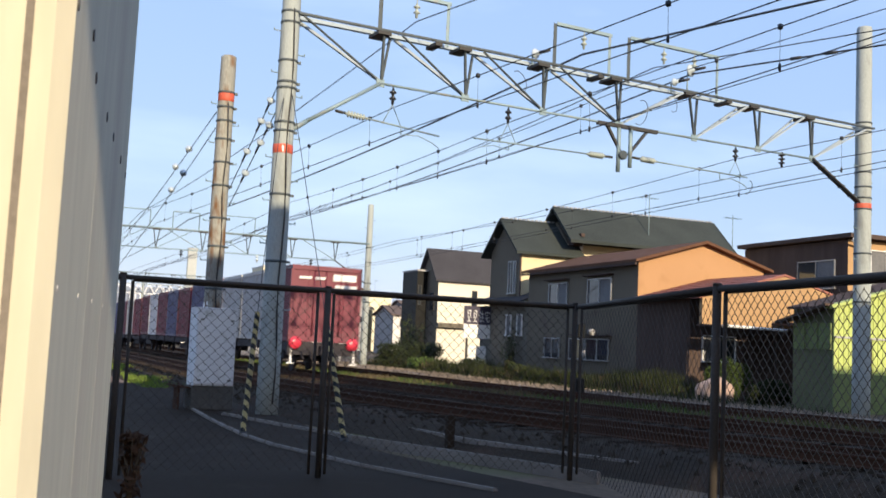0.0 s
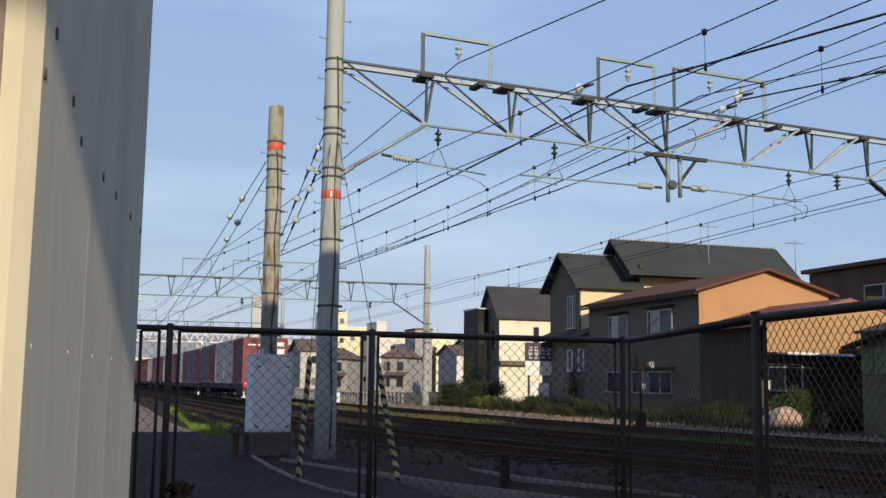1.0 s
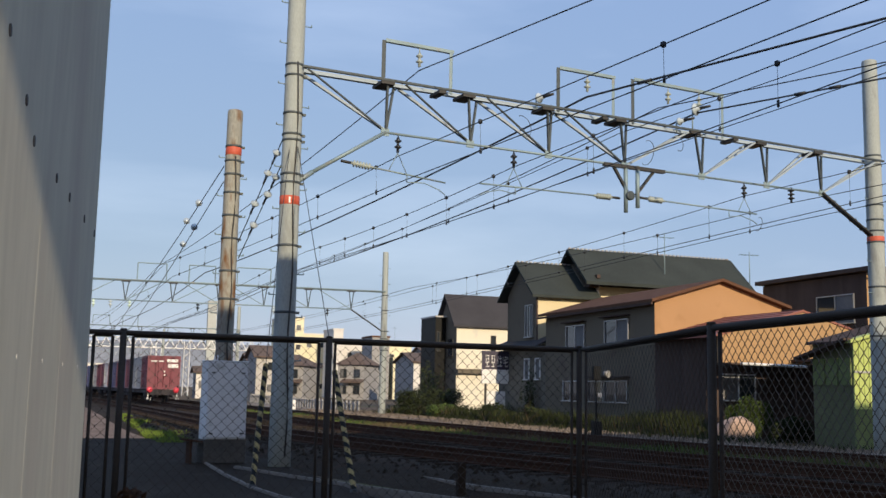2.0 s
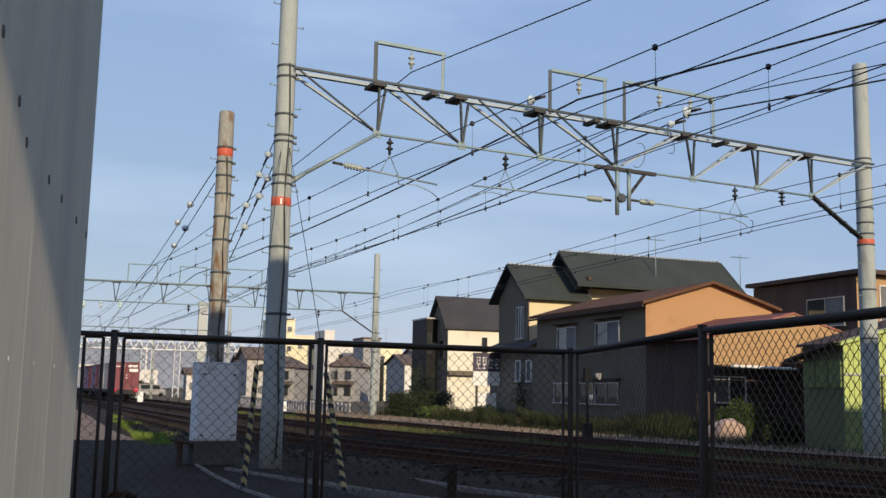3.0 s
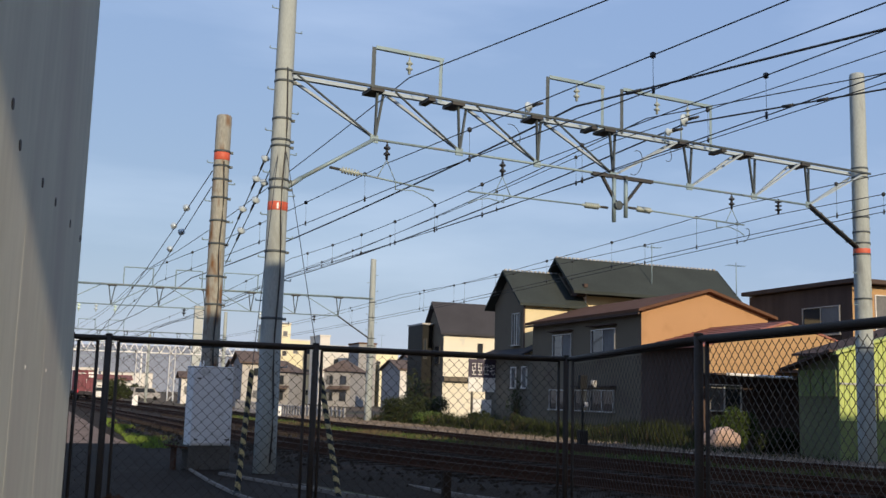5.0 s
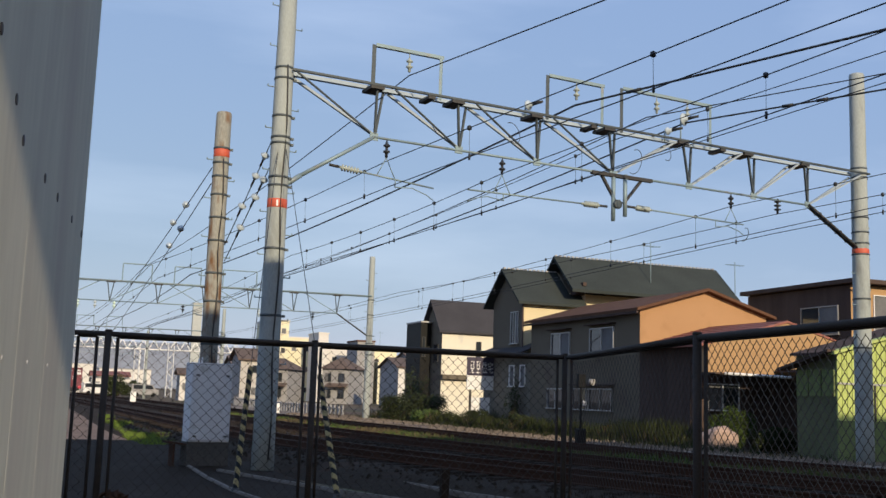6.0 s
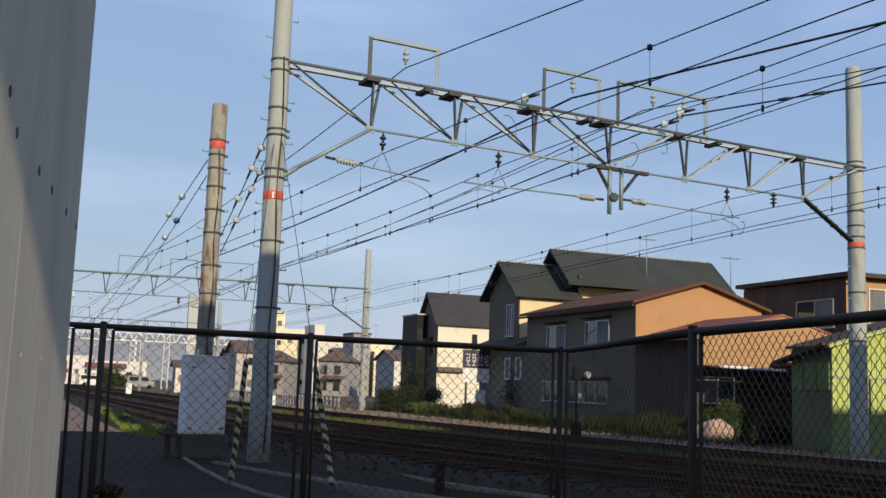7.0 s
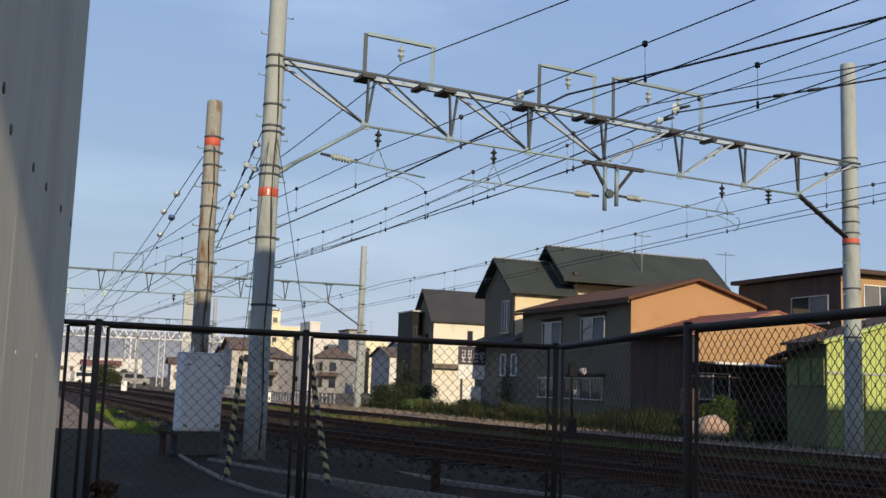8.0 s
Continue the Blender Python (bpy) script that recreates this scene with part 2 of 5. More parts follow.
def rod(bm, a, b, r0, r1=None, n=8, caps=True, mi=0):
    a, b = Vector(a), Vector(b)
    r1 = r0 if r1 is None else r1
    w = (b - a).normalized()
    u = w.orthogonal().normalized()
    v = w.cross(u)
    rings = []
    for p, r in ((a, r0), (b, r1)):
        rings.append([bm.verts.new(p + (u * math.cos(k * math.tau / n) + v * math.sin(k * math.tau / n)) * r) for k in range(n)])
    for k in range(n):
        f = bm.faces.new((rings[0][k], rings[0][(k + 1) % n], rings[1][(k + 1) % n], rings[1][k]))
        f.smooth, f.material_index = n > 5, mi
    if caps:
        bm.faces.new(rings[0][::-1]).material_index = mi
        bm.faces.new(rings[1]).material_index = mi


def tube(bm, pts, r, n=6, mi=0):
    """A tube along a line of points."""
    rings = []
    pts = [Vector(p) for p in pts]
    for i, p in enumerate(pts):
        w = (pts[min(i + 1, len(pts) - 1)] - pts[max(i - 1, 0)]).normalized()
        u = w.cross(Vector((0, 0, 1)))
        u = u.normalized() if u.length > 1e-4 else w.orthogonal().normalized()
        v = u.cross(w)
        rr = r[i] if isinstance(r, (list, tuple)) else r
        rings.append([bm.verts.new(p + (u * math.cos(k * math.tau / n) + v * math.sin(k * math.tau / n)) * rr) for k in range(n)])
    for a, b in zip(rings, rings[1:]):
        for k in range(n):
            f = bm.faces.new((a[k], a[(k + 1) % n], b[(k + 1) % n], b[k]))
            f.smooth, f.material_index = True, mi
    bm.faces.new(rings[0][::-1]), bm.faces.new(rings[-1])


def lathe(bm, prof, base=(0, 0, 0), axis=(0, 0, 1), n=12, mi=0):
    """Turns a profile of (radius, height) about an axis."""
    base, w = Vector(base), Vector(axis).normalized()
    u = w.orthogonal().normalized()
    v = w.cross(u)
    rings = [[bm.verts.new(base + w * h + (u * math.cos(k * math.tau / n) + v * math.sin(k * math.tau / n)) * r) for k in range(n)] for r, h in prof]
    for a, b in zip(rings, rings[1:]):
        for k in range(n):
            f = bm.faces.new((a[k], a[(k + 1) % n], b[(k + 1) % n], b[k]))
            f.smooth, f.material_index = True, mi
    bm.faces.new(rings[0][::-1]).material_index = mi
    bm.faces.new(rings[-1]).material_index = mi


def prism(bm, poly, axis, c0, c1, mi=0):
    """A polygon of (a, b) pushed along an axis: 'x': (y, z), 'y': (x, z), 'z': (x, y)."""
    def at(p, c):
        return {'x': (c, p[0], p[1]), 'y': (p[0], c, p[1]), 'z': (p[0], p[1], c)}[axis]
    a = [bm.verts.new(at(p, c0)) for p in poly]
    b = [bm.verts.new(at(p, c1)) for p in poly]
    n = len(poly)
    fs = [bm.faces.new(a), bm.faces.new(b[::-1])] + [bm.faces.new((a[k], b[k], b[(k + 1) % n], a[(k + 1) % n])) for k in range(n)]
    for f in fs:
        f.material_index = mi
    bmesh.ops.recalc_face_normals(bm, faces=fs)


def lerp(a, b, k):
    return tuple(p + (q - p) * k for p, q in zip(a, b))


# ---------------------------------------------------------------- ground and tracks
def main_x(y):
    """The middle of the main track, which the train takes."""
    u = 40 - y
    if u > 0:
        return 9.5 + 0.012 * u + 0.0024 * u * u + 0.00008 * u ** 3
    return 9.5 + 0.012 * u - 0.00028 * u * u


def siding_x(y):
    return main_x(y) - 3.6


def outer_x(y):
    return main_x(y) + 3.8


def rail_z(y):
    """The height of the rail heads; the line falls a little past the crossing."""
    k = min(max((y - 28) / 50, 0), 1)
    return 0.35 - 0.2 * k * k * (3 - 2 * k)


YS = [-30 + 2 * k for k in range(40)] + [50 + 10 * k for k in range(36)]


def strip(bm, rows, mi=0):
    """A sheet over rows of points."""
    vs = [[bm.verts.new(p) for p in r] for r in rows]
    for a, b in zip(vs, vs[1:]):
        for i in range(len(a) - 1):
            f = bm.faces.new((a[i], a[i + 1], b[i + 1], b[i]))
            f.material_index, f.smooth = mi, True


def ground_z(x, y):
    return -0.10


bm = bmesh.new()
xs = [-2500, -400, -60, -20, 0, 5, 10, 20, 30, 45, 80, 400, 2500]
ys = [-2500, -400, -60, -20, 0, 10, 20, 30, 40, 55, 80, 120, 200, 400, 900, 2800]
strip(bm, [[(x, y, ground_z(x, y)) for x in xs] for y in ys])
tagged(part("ground", bm, M["soil"]), "dry brown soil with patchy weeds", "ground", kind="structure")

bm = bmesh.new()
rows = []
for k in range(34):
    y = -40 + 2.1 * k
    e = 5.2 if y > 12 else 5.2 + (12 - y) * 0.28
    rows.append([(-40, y, 0), (-8, y, 0), (0, y, 0), (min(e, 12), y, 0), (min(e, 12), y, -0.12)])
strip(bm, rows)
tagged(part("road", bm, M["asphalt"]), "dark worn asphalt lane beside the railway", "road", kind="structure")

bm = bmesh.new()
rows = []
for y in YS:
    a, b = siding_x(y), outer_x(y)
    zs = rail_z(y) - 0.19
    row = [(a - 2.9, y, -0.14), (a - 1.9, y, zs)]
    n = 22
    for k in range(1, n):
        x = a - 1.9 + (b - a + 3.8) * k / n
        row.append((x, y, zs + 0.05 * noise.noise((x * 0.9, y * 0.7, 0))))
    rows.append(row + [(b + 1.9, y, zs), (b + 2.9, y, -0.14)])
strip(bm, rows)
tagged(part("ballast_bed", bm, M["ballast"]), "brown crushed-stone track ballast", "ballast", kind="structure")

bm = bmesh.new()
rows = []
for y in [y for y in YS if 14 <= y <= 90]:
    b = outer_x(y)
    rows.append([(b + 1.5 + 3.4 * k / 5 + 0.25 * noise.noise((y * 0.4, k, 3)), y, (0.17, 0.21, 0.22, 0.2, 0.12, -0.12)[k] + 0.04 * noise.noise((k * 2.1, y * 0.8, 7))) for k in range(6)])
strip(bm, rows)
tagged(part("gravel_verge", bm, M["verge"]), "pale gravel verge beyond the far track", "gravel", kind="structure")

# loose stones on the near part of the bed
verts, faces = [], []
rng = random.Random(5)
for k in range(9000):
    y = rng.uniform(6, 46)
    x = rng.uniform(siding_x(y) - 2.3, outer_x(y) + 2.3)
    edge = min(x - (siding_x(y) - 1.9), outer_x(y) + 1.9 - x)
    z = rail_z(y) - 0.19 + min(edge, 0) * 0.33
    s = rng.uniform(0.03, 0.065)
    i = len(verts)
    a0 = rng.uniform(0, 6.3)
    for q in range(4):
        a = a0 + q * 1.57
        verts.append((x + math.cos(a) * s * rng.uniform(0.7, 1.3), y + math.sin(a) * s, z + s * rng.uniform(-0.2, 0.5)))
    verts.append((x, y, z + s * rng.uniform(0.8, 1.3)))
    faces += [(i, i + 1, i + 4), (i + 1, i + 2, i + 4), (i + 2, i + 3, i + 4), (i + 3, i, i + 4)]
me = bpy.data.meshes.new("ballast_stones")
me.from_pydata(verts, [], faces)
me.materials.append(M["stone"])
tagged(new("ballast_stones", me), "loose brown ballast stones between the rails", "gravel", kind="stuff")

verts, faces = [], []
rng = random.Random(9)
for k in range(5000):
    y = rng.uniform(15, 60)
    x = outer_x(y) + rng.uniform(1.5, 4.7)
    sz = rng.uniform(0.025, 0.075)
    i = len(verts)
    a0 = rng.uniform(0, 6.3)
    for q in range(4):
        a = a0 + q * 1.57
        verts.append((x + math.cos(a) * sz * rng.uniform(0.7, 1.3), y + math.sin(a) * sz, 0.16))
    verts.append((x, y, 0.22 + sz * rng.uniform(0.5, 1.2)))
    faces += [(i, i + 1, i + 4), (i + 1, i + 2, i + 4), (i + 2, i + 3, i + 4), (i + 3, i, i + 4)]
me = bpy.data.meshes.new("verge_pebbles")
me.from_pydata(verts, [], faces)
me.materials.append(M["verge"])
tagged(new("verge_pebbles", me), "loose pale pebbles on the gravel verge", "gravel", kind="stuff")

RAIL_PROF = [(-0.06, 0), (0.06, 0), (0.06, 0.015), (0.012, 0.03), (0.012, 0.11), (0.033, 0.12), (0.033, 0.15), (-0.033, 0.15), (-0.033, 0.12), (-0.012, 0.11), (-0.012, 0.03), (-0.06, 0.015)]


def track(f, label, ymax):
    t = empty("railway_track", None, label, "track", "tracks")
    ys = [y for y in YS if y <= ymax]
    for side in (-0.5335, 0.5335):
        bm = bmesh.new()
        rings = []
        for y in ys:
            d = Vector((f(y + 0.5) - f(y - 0.5), 1, 0)).normalized()
            nrm = Vector((d.y, -d.x, 0))
            c = Vector((f(y), y, rail_z(y) - 0.15)) + nrm * side
            rings.append([bm.verts.new(c + nrm * p + Vector((0, 0, q))) for p, q in RAIL_PROF])
        n = len(RAIL_PROF)
        for a, b in zip(rings, rings[1:]):
            for k in range(n):
                fc = bm.faces.new((a[k], a[(k + 1) % n], b[(k + 1) % n], b[k]))
                fc.material_index = 1 if k == 6 else 0
        bmesh.ops.recalc_face_normals(bm, faces=list(bm.faces))
        part("rail", bm, [M["rail"], M["railtop"]], t, "rusty steel rail with a worn bright head")
    return t


tracks = [track(siding_x, "near track of rusty rails on concrete sleepers", 400), track(main_x, "main track of rusty rails on concrete sleepers", 400), track(outer_x, "far track of rusty rails on concrete sleepers", 400)]

# ---------------------------------------------------------------- concrete wall beside the camera
WA, WB = Vector((0.794, 1.02)), Vector((1.09, 3.41))      # the near corner and the far end of its side face
WD = (WB - WA).normalized()
WN = Vector((WD.y, -WD.x))                                # out of the side face


def wall_pt(along, out, z):
    p = WA + WD * along + WN * out
    return (p.x, p.y, z)


def concrete_wall():
    w = empty("wall_pier", None, "pale board-marked concrete wall beside the lane", "wall", kind="structure")
    L, T, Ht = (WB - WA).length, 3.2, 6.6
    bm = bmesh.new()
    c = 0.035
    ring = [(c, 0), (L - c, 0), (L, -c), (L, -T), (0, -T), (0, -c)]
    a = [bm.verts.new(wall_pt(p, q, 0)) for p, q in ring]
    b = [bm.verts.new(wall_pt(p, q, Ht)) for p, q in ring]
    n = len(ring)
    for k in range(n):
        bm.faces.new((a[k], a[(k + 1) % n], b[(k + 1) % n], b[k]))
    bm.faces.new(b), bm.faces.new(a[::-1])
    bmesh.ops.recalc_face_normals(bm, faces=list(bm.faces))
    part("wall_body", bm, M["wallc"], w)
    # formwork seams
    for along, z1 in ((0.83, 2.0), (1.45, 1.72)):
        bm = bmesh.new()
        a = [wall_pt(along - 0.008, 0.0, 0.02), wall_pt(along + 0.008, 0.0, 0.02), wall_pt(along + 0.004, 0.0009, 0.02), wall_pt(along - 0.004, 0.0009, 0.02)]
        lo = [bm.verts.new(p) for p in a]
        hi = [bm.verts.new((p[0], p[1], z1)) for p in a]
        for k in range(4):
            bm.faces.new((lo[k], lo[(k + 1) % 4], hi[(k + 1) % 4], hi[k]))
        bm.faces.new(hi)
        bmesh.ops.recalc_face_normals(bm, faces=list(bm.faces))
        part("formwork_seam", bm, M["wallc"], w, "pale raised formwork seam")
    # tie holes in rows: raised discs with the shade of a hole as their colour
    hole = None
    for along, z in ((0.06, 2.16), (0.17, 2.29), (0.45, 2.20), (0.61, 2.13), (1.08, 2.12), (1.42, 2.12), (1.9, 2.12), (2.3, 2.12)):
        if hole is None:
            bm = bmesh.new()
            lathe(bm, [(0.016, 0.0), (0.016, 0.003), (0.006, 0.004)], n=8)
            hole = part("tie_hole", bm, M["hole"], w, "raised dark disc for a formwork tie hole, shade in its colour")
            ob = hole
        else:
            ob = new("tie_hole", hole.data)
            ob.parent = w
        ob.matrix_basis = Matrix.Translation(wall_pt(along, 0, z)) @ Vector((WN.x, WN.y, 0)).to_track_quat('Z', 'Y').to_matrix().to_4x4()
    for along in (0.10, 0.59, 1.05, 1.54, 2.0):
        bm = bmesh.new()
        lathe(bm, [(0.007, 0.0), (0.007, 0.001), (0.003, 0.0015)], n=8)
        ob = part("filled_hole", bm, M["whitec"], w, "pale mortar-filled tie hole")
        ob.matrix_basis = Matrix.Translation(wall_pt(along, 0, 1.55)) @ Vector((WN.x, WN.y, 0)).to_track_quat('Z', 'Y').to_matrix().to_4x4()
    for along_out, z in ((-0.35, 2.05), (-0.35, 1.2), (-1.1, 2.05), (-1.1, 1.2)):
        ob = new("tie_hole", hole.data)
        ob.parent = w
        ob.matrix_basis = Matrix.Translation(wall_pt(0, along_out, z)) @ Vector((-WD.x, -WD.y, 0)).to_track_quat('Z', 'Y').to_matrix().to_4x4() @ Matrix.Scale(1.8, 4)
    # thin panel that gives the orange area low on the front face
    bm = bmesh.new()
    ring = [wall_pt(-0.012, -0.10, 0.62), wall_pt(-0.012, -1.1, 0.62), wall_pt(-0.002, -1.1, 0.62), wall_pt(-0.002, -0.10, 0.62)]
    lo = [bm.verts.new(p) for p in ring]
    hi = [bm.verts.new((p[0], p[1], 1.17)) for p in ring]
    for k in range(4):
        bm.faces.new((lo[k], lo[(k + 1) % 4], hi[(k + 1) % 4], hi[k]))
    bm.faces.new(hi), bm.faces.new(lo[::-1])
    bmesh.ops.recalc_face_normals(bm, faces=list(bm.faces))
    part("orange_panel", bm, M["orangep"], w, "thin orange panel on the front of the wall")
    # the drip groove beside the arris: a raised strip, its shade painted as darker colour
    bm = bmesh.new()
    for out in (-0.085,):
        a = [wall_pt(-0.004, out - 0.008, 0.02), wall_pt(-0.004, out + 0.008, 0.02), wall_pt(0.0, out + 0.008, 0.02), wall_pt(0.0, out - 0.008, 0.02)]
        lo = [bm.verts.new(p) for p in a]
        hi = [bm.verts.new((p[0], p[1], 6.5)) for p in a]
        for k in range(4):
            bm.faces.new((lo[k], lo[(k + 1) % 4], hi[(k + 1) % 4], hi[k]))
    bmesh.ops.recalc_face_normals(bm, faces=list(bm.faces))
    part("arris_strip", bm, M["kerb"], w)


concrete_wall()


def viaduct():
    """An elevated road added out of view behind the camera, only to keep the lane in shade."""
    v = empty("viaduct", Matrix.Translation((5, -3, 0)) @ Matrix.Rotation(radians(-2.2), 4, 'Z') @ Matrix.Translation((-5, 3, 0)), "unseen grey concrete deck on columns, added to shade the lane", "viaduct", kind="structure")
    # added blocker: heights and edges are set by the shadow line it must cast
    bm = bmesh.new()
    box(bm, -120, 140, -13, -3, 7.35, 9.2)
    part("deck", bm, M["pole"], v)
    bm = bmesh.new()
    box(bm, -120, 140, -3.3, -3.003, 9.2, 11.8)
    box(bm, -120, 140, -12.997, -12.7, 9.2, 10.4)
    part("parapet", bm, M["pole"], v)
    for x in (-70, -38, 34, 66, 98):
        bm = bmesh.new()
        rod(bm, (x, -8, -0.1), (x, -8, 7.35), 0.9, n=20)
        part("column", bm, M["pole"], v)


viaduct()


# ---------------------------------------------------------------- chain-link fence
def mesh_panel(bm, L, z0, z1, r, squeeze, cell):
    """Woven zigzag wires, each hooked into the next, in the plane y = 0."""
    half, step = cell * squeeze / 2, cell / 2
    flat = step * (0.05 if squeeze > 0.9 else 0.1)
    rows = int((z1 - z0) / step)
    for k in range(int(L / half)):
        x0, x1 = k * half - 0.002, (k + 1) * half + 0.002
        if x1 > L:
            break
        pts = []
        for i in range(rows + 1):
            at0 = (i + k) % 2 == 0
            x, y, z = (x0 if at0 else x1), (0.003 if at0 else -0.003), z0 + i * step
            pts += [(x, y, z - flat), (x, y, z + flat)]
        rings = [[bm.verts.new((p[0] + dx * r, p[1] + dy * r, p[2])) for dx, dy in ((-1, -1), (1, -1), (1, 1), (-1, 1))] for p in pts]
        for a, b in zip(rings, rings[1:]):
            for q in range(4):
                bm.faces.new((a[q], a[(q + 1) % 4], b[(q + 1) % 4], b[q]))


FENCE_TOP = 2.0


def fence_run(label, a, b, posts, frames, top0=FENCE_TOP, top1=FENCE_TOP, z0=0.08, squeeze=1.0, wire="meshw", r=0.0028, cell=0.116):
    """posts, frames: places along the run in metres; frames are pairs of stiles with mesh between."""
    a, b = Vector(a), Vector(b)
    L = (b - a).length
    ang = math.degrees(math.atan2(b.y - a.y, b.x - a.x))
    f = empty("chain_link_fence", pose(a.x, a.y, 0, 0, 0, ang), label, "fence", "fence runs")

    def top(s):
        return top0 + (top1 - top0) * s / L
    for s in posts:
        bm = bmesh.new()
        rod(bm, (s, 0.0, -0.05), (s, 0, top(s) + 0.03), 0.034, n=12)
        lathe(bm, [(0.037, 0), (0.037, 0.012), (0.03, 0.02), (0.003, 0.022)], (s, 0, top(s) + 0.025), n=12)
        part("post", bm, M["fence"], f)
    bm = bmesh.new()
    rod(bm, (0, 0, top(0)), (L, 0, top(L)), 0.027, n=10)
    part("top_rail", bm, M["fence"], f)
    for s0, s1 in frames:
        bm = bmesh.new()
        for s in (s0, s1):
            rod(bm, (s, 0.035, 0.03), (s, 0.035, top(s) - 0.03), 0.017, n=8)
        rod(bm, (s0, 0.035, top(s0) - 0.03), (s1, 0.035, top(s1) - 0.03), 0.012, n=8)
        part("panel_frame", bm, M["fence"], f)
        bm = bmesh.new()
        mesh_panel(bm, s1 - s0, z0, min(top(s0), top(s1)) - 0.03, r, squeeze, cell)
        o = part("wire_mesh", bm, M[wire], f, "diamond-patterned woven wire")
        o.location = (s0, 0.035, 0)
    return f


FA, FC = (1.05, 9.62), (6.82, 9.78)
FD, FE = (5.66, 5.46), (5.86, 0.6)
fence_run("dark chain-link gate and fence across the lane", FA, FC, (0.16, 0.52, 2.66, 5.74), ((0.24, 0.42), (0.62, 2.56), (2.74, 5.66)))
fence_run("dark chain-link fence panel along the railway", FC, FD, (), ((0.08, 4.35),), wire="fence", r=0.0018)
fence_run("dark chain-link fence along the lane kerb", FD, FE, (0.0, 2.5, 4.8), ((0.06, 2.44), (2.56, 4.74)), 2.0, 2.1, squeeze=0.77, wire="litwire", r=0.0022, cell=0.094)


# ---------------------------------------------------------------- poles
def band(bm, r, z, h=0.05, n=20):
    lathe(bm, [(r + 0.002, 0), (r + 0.012, 0.004), (r + 0.012, h - 0.004), (r + 0.002, h)], (0, 0, z), n=n)


def step_bolt(bm, r, z, a):
    d = Vector((math.cos(a), math.sin(a), 0))
    p = d * (r - 0.01) + Vector((0, 0, z))
    rod(bm, p, p + d * 0.16, 0.011, n=6)
    rod(bm, p + d * 0.155, p + d * 0.155 + Vector((0, 0, 0.045)), 0.011, n=6)


def concrete_pole(m, H, r0, r1, label, bands=(), reds=(), plates=(), steps=None, material="pole", conduit=None):
    p = empty("catenary_pole", m, label, "pole", "railway poles")

    def r(z):
        return r0 + (r1 - r0) * z / H
    bm = bmesh.new()
    lathe(bm, [(r(-0.3), -0.3)] + [(r(H * k / 8), H * k / 8) for k in range(1, 8)] + [(r(H - 0.05), H - 0.05), (r(H) * 0.92, H - 0.01), (r(H) * 0.8, H)], n=24)
    part("shaft", bm, M[material], p)
    for z in bands:
        bm = bmesh.new()
        band(bm, r(z), z)
        box(bm, r(z), r(z) + 0.07, -0.03, 0.03, z + 0.002, z + 0.048)
        part("clamp_band", bm, M["chord"], p)
    for z in reds:
        bm = bmesh.new()
        lathe(bm, [(r(z) + 0.001, 0), (r(z) + 0.004, 0.004), (r(z) + 0.004, 0.17), (r(z) + 0.001, 0.174)], (0, 0, z), n=24)
        part("red_band", bm, M["red"], p, "orange-red painted marker band")
    for z in plates:
        a = math.atan2(-20, -4)
        d = Vector((math.cos(a), math.sin(a), 0))
        bm = bmesh.new()
        box(bm, -0.018, 0.018, -0.004, 0.0, 0, 0.12)
        o = part("number_bar", bm, M["white"], p, "small white marker bar")
        o.matrix_basis = Matrix.Translation(d * (r(z) + 0.007) + Vector((0, 0, z))) @ d.to_track_quat('-Y', 'Z').to_matrix().to_4x4()
    if conduit:
        bm = bmesh.new()
        pts = []
        for k in range(14):
            z = conduit[0] + (conduit[1] - conduit[0]) * k / 13
            a = -1.35 + 0.12 * math.sin(k * 1.3)
            pts.append(((r(z) + 0.018) * math.cos(a), (r(z) + 0.018) * math.sin(a), z))
        tube(bm, pts, 0.016, n=6)
        part("conduit", bm, M["darksteel"], p, "thin dark cable run")
    if steps:
        z = steps[0]
        k = 0
        while z < steps[1]:
            bm = bmesh.new()
            step_bolt(bm, r(z), z, 3.3 if k % 2 else 0.15)
            part("step_bolt", bm, M["steel"], p)
            z += 0.42
            k += 1
    return p


concrete_pole(pose(5.03, 18.6, 0), 11.0, 0.215, 0.168, "tall grey concrete overhead-line pole at the track",
              bands=(2.9, 4.2, 5.45, 5.62, 6.3, 6.42, 6.85, 7.62, 7.84), reds=(5.03,), plates=(5.05,), steps=(2.0, 9.5), conduit=(0.2, 7.9))
concrete_pole(pose(21.27, 20.49, 0), 10.65, 0.235, 0.20, "tall grey concrete overhead-line pole beyond the tracks",
              bands=(3.1, 4.4, 5.6, 5.9, 6.2, 6.6, 7.7, 7.95), reds=(5.6,), steps=(3.0, 8.0))
concrete_pole(pose(4.25, 21.0, 0), 7.46, 0.19, 0.165, "shorter rust-stained concrete pole behind the cabinet",
              bands=(2.4, 3.3, 3.9, 4.6, 5.1, 5.6, 6.0, 6.3, 6.62), reds=(6.45,), steps=(2.6, 6.6), material="oldpole", conduit=(1.0, 6.4))
concrete_pole(pose(17.02, 51.4, 0), 8.75, 0.19, 0.15, "far grey concrete overhead-line pole", bands=(3.5, 4.1, 4.5, 5.6, 6.4), steps=(2.0, 8.0))
concrete_pole(pose(-0.2, 52.5, 0), 8.75, 0.19, 0.15, "far grey concrete overhead-line pole", bands=(3.5, 4.5, 5.6, 6.4), steps=(2.0, 8.0))


# ---------------------------------------------------------------- overhead-line gantry
G0 = Vector((5.03, 18.6, 0))
GD = Vector((16.22, 1.88, 0)).normalized()
GLEN = 16.33
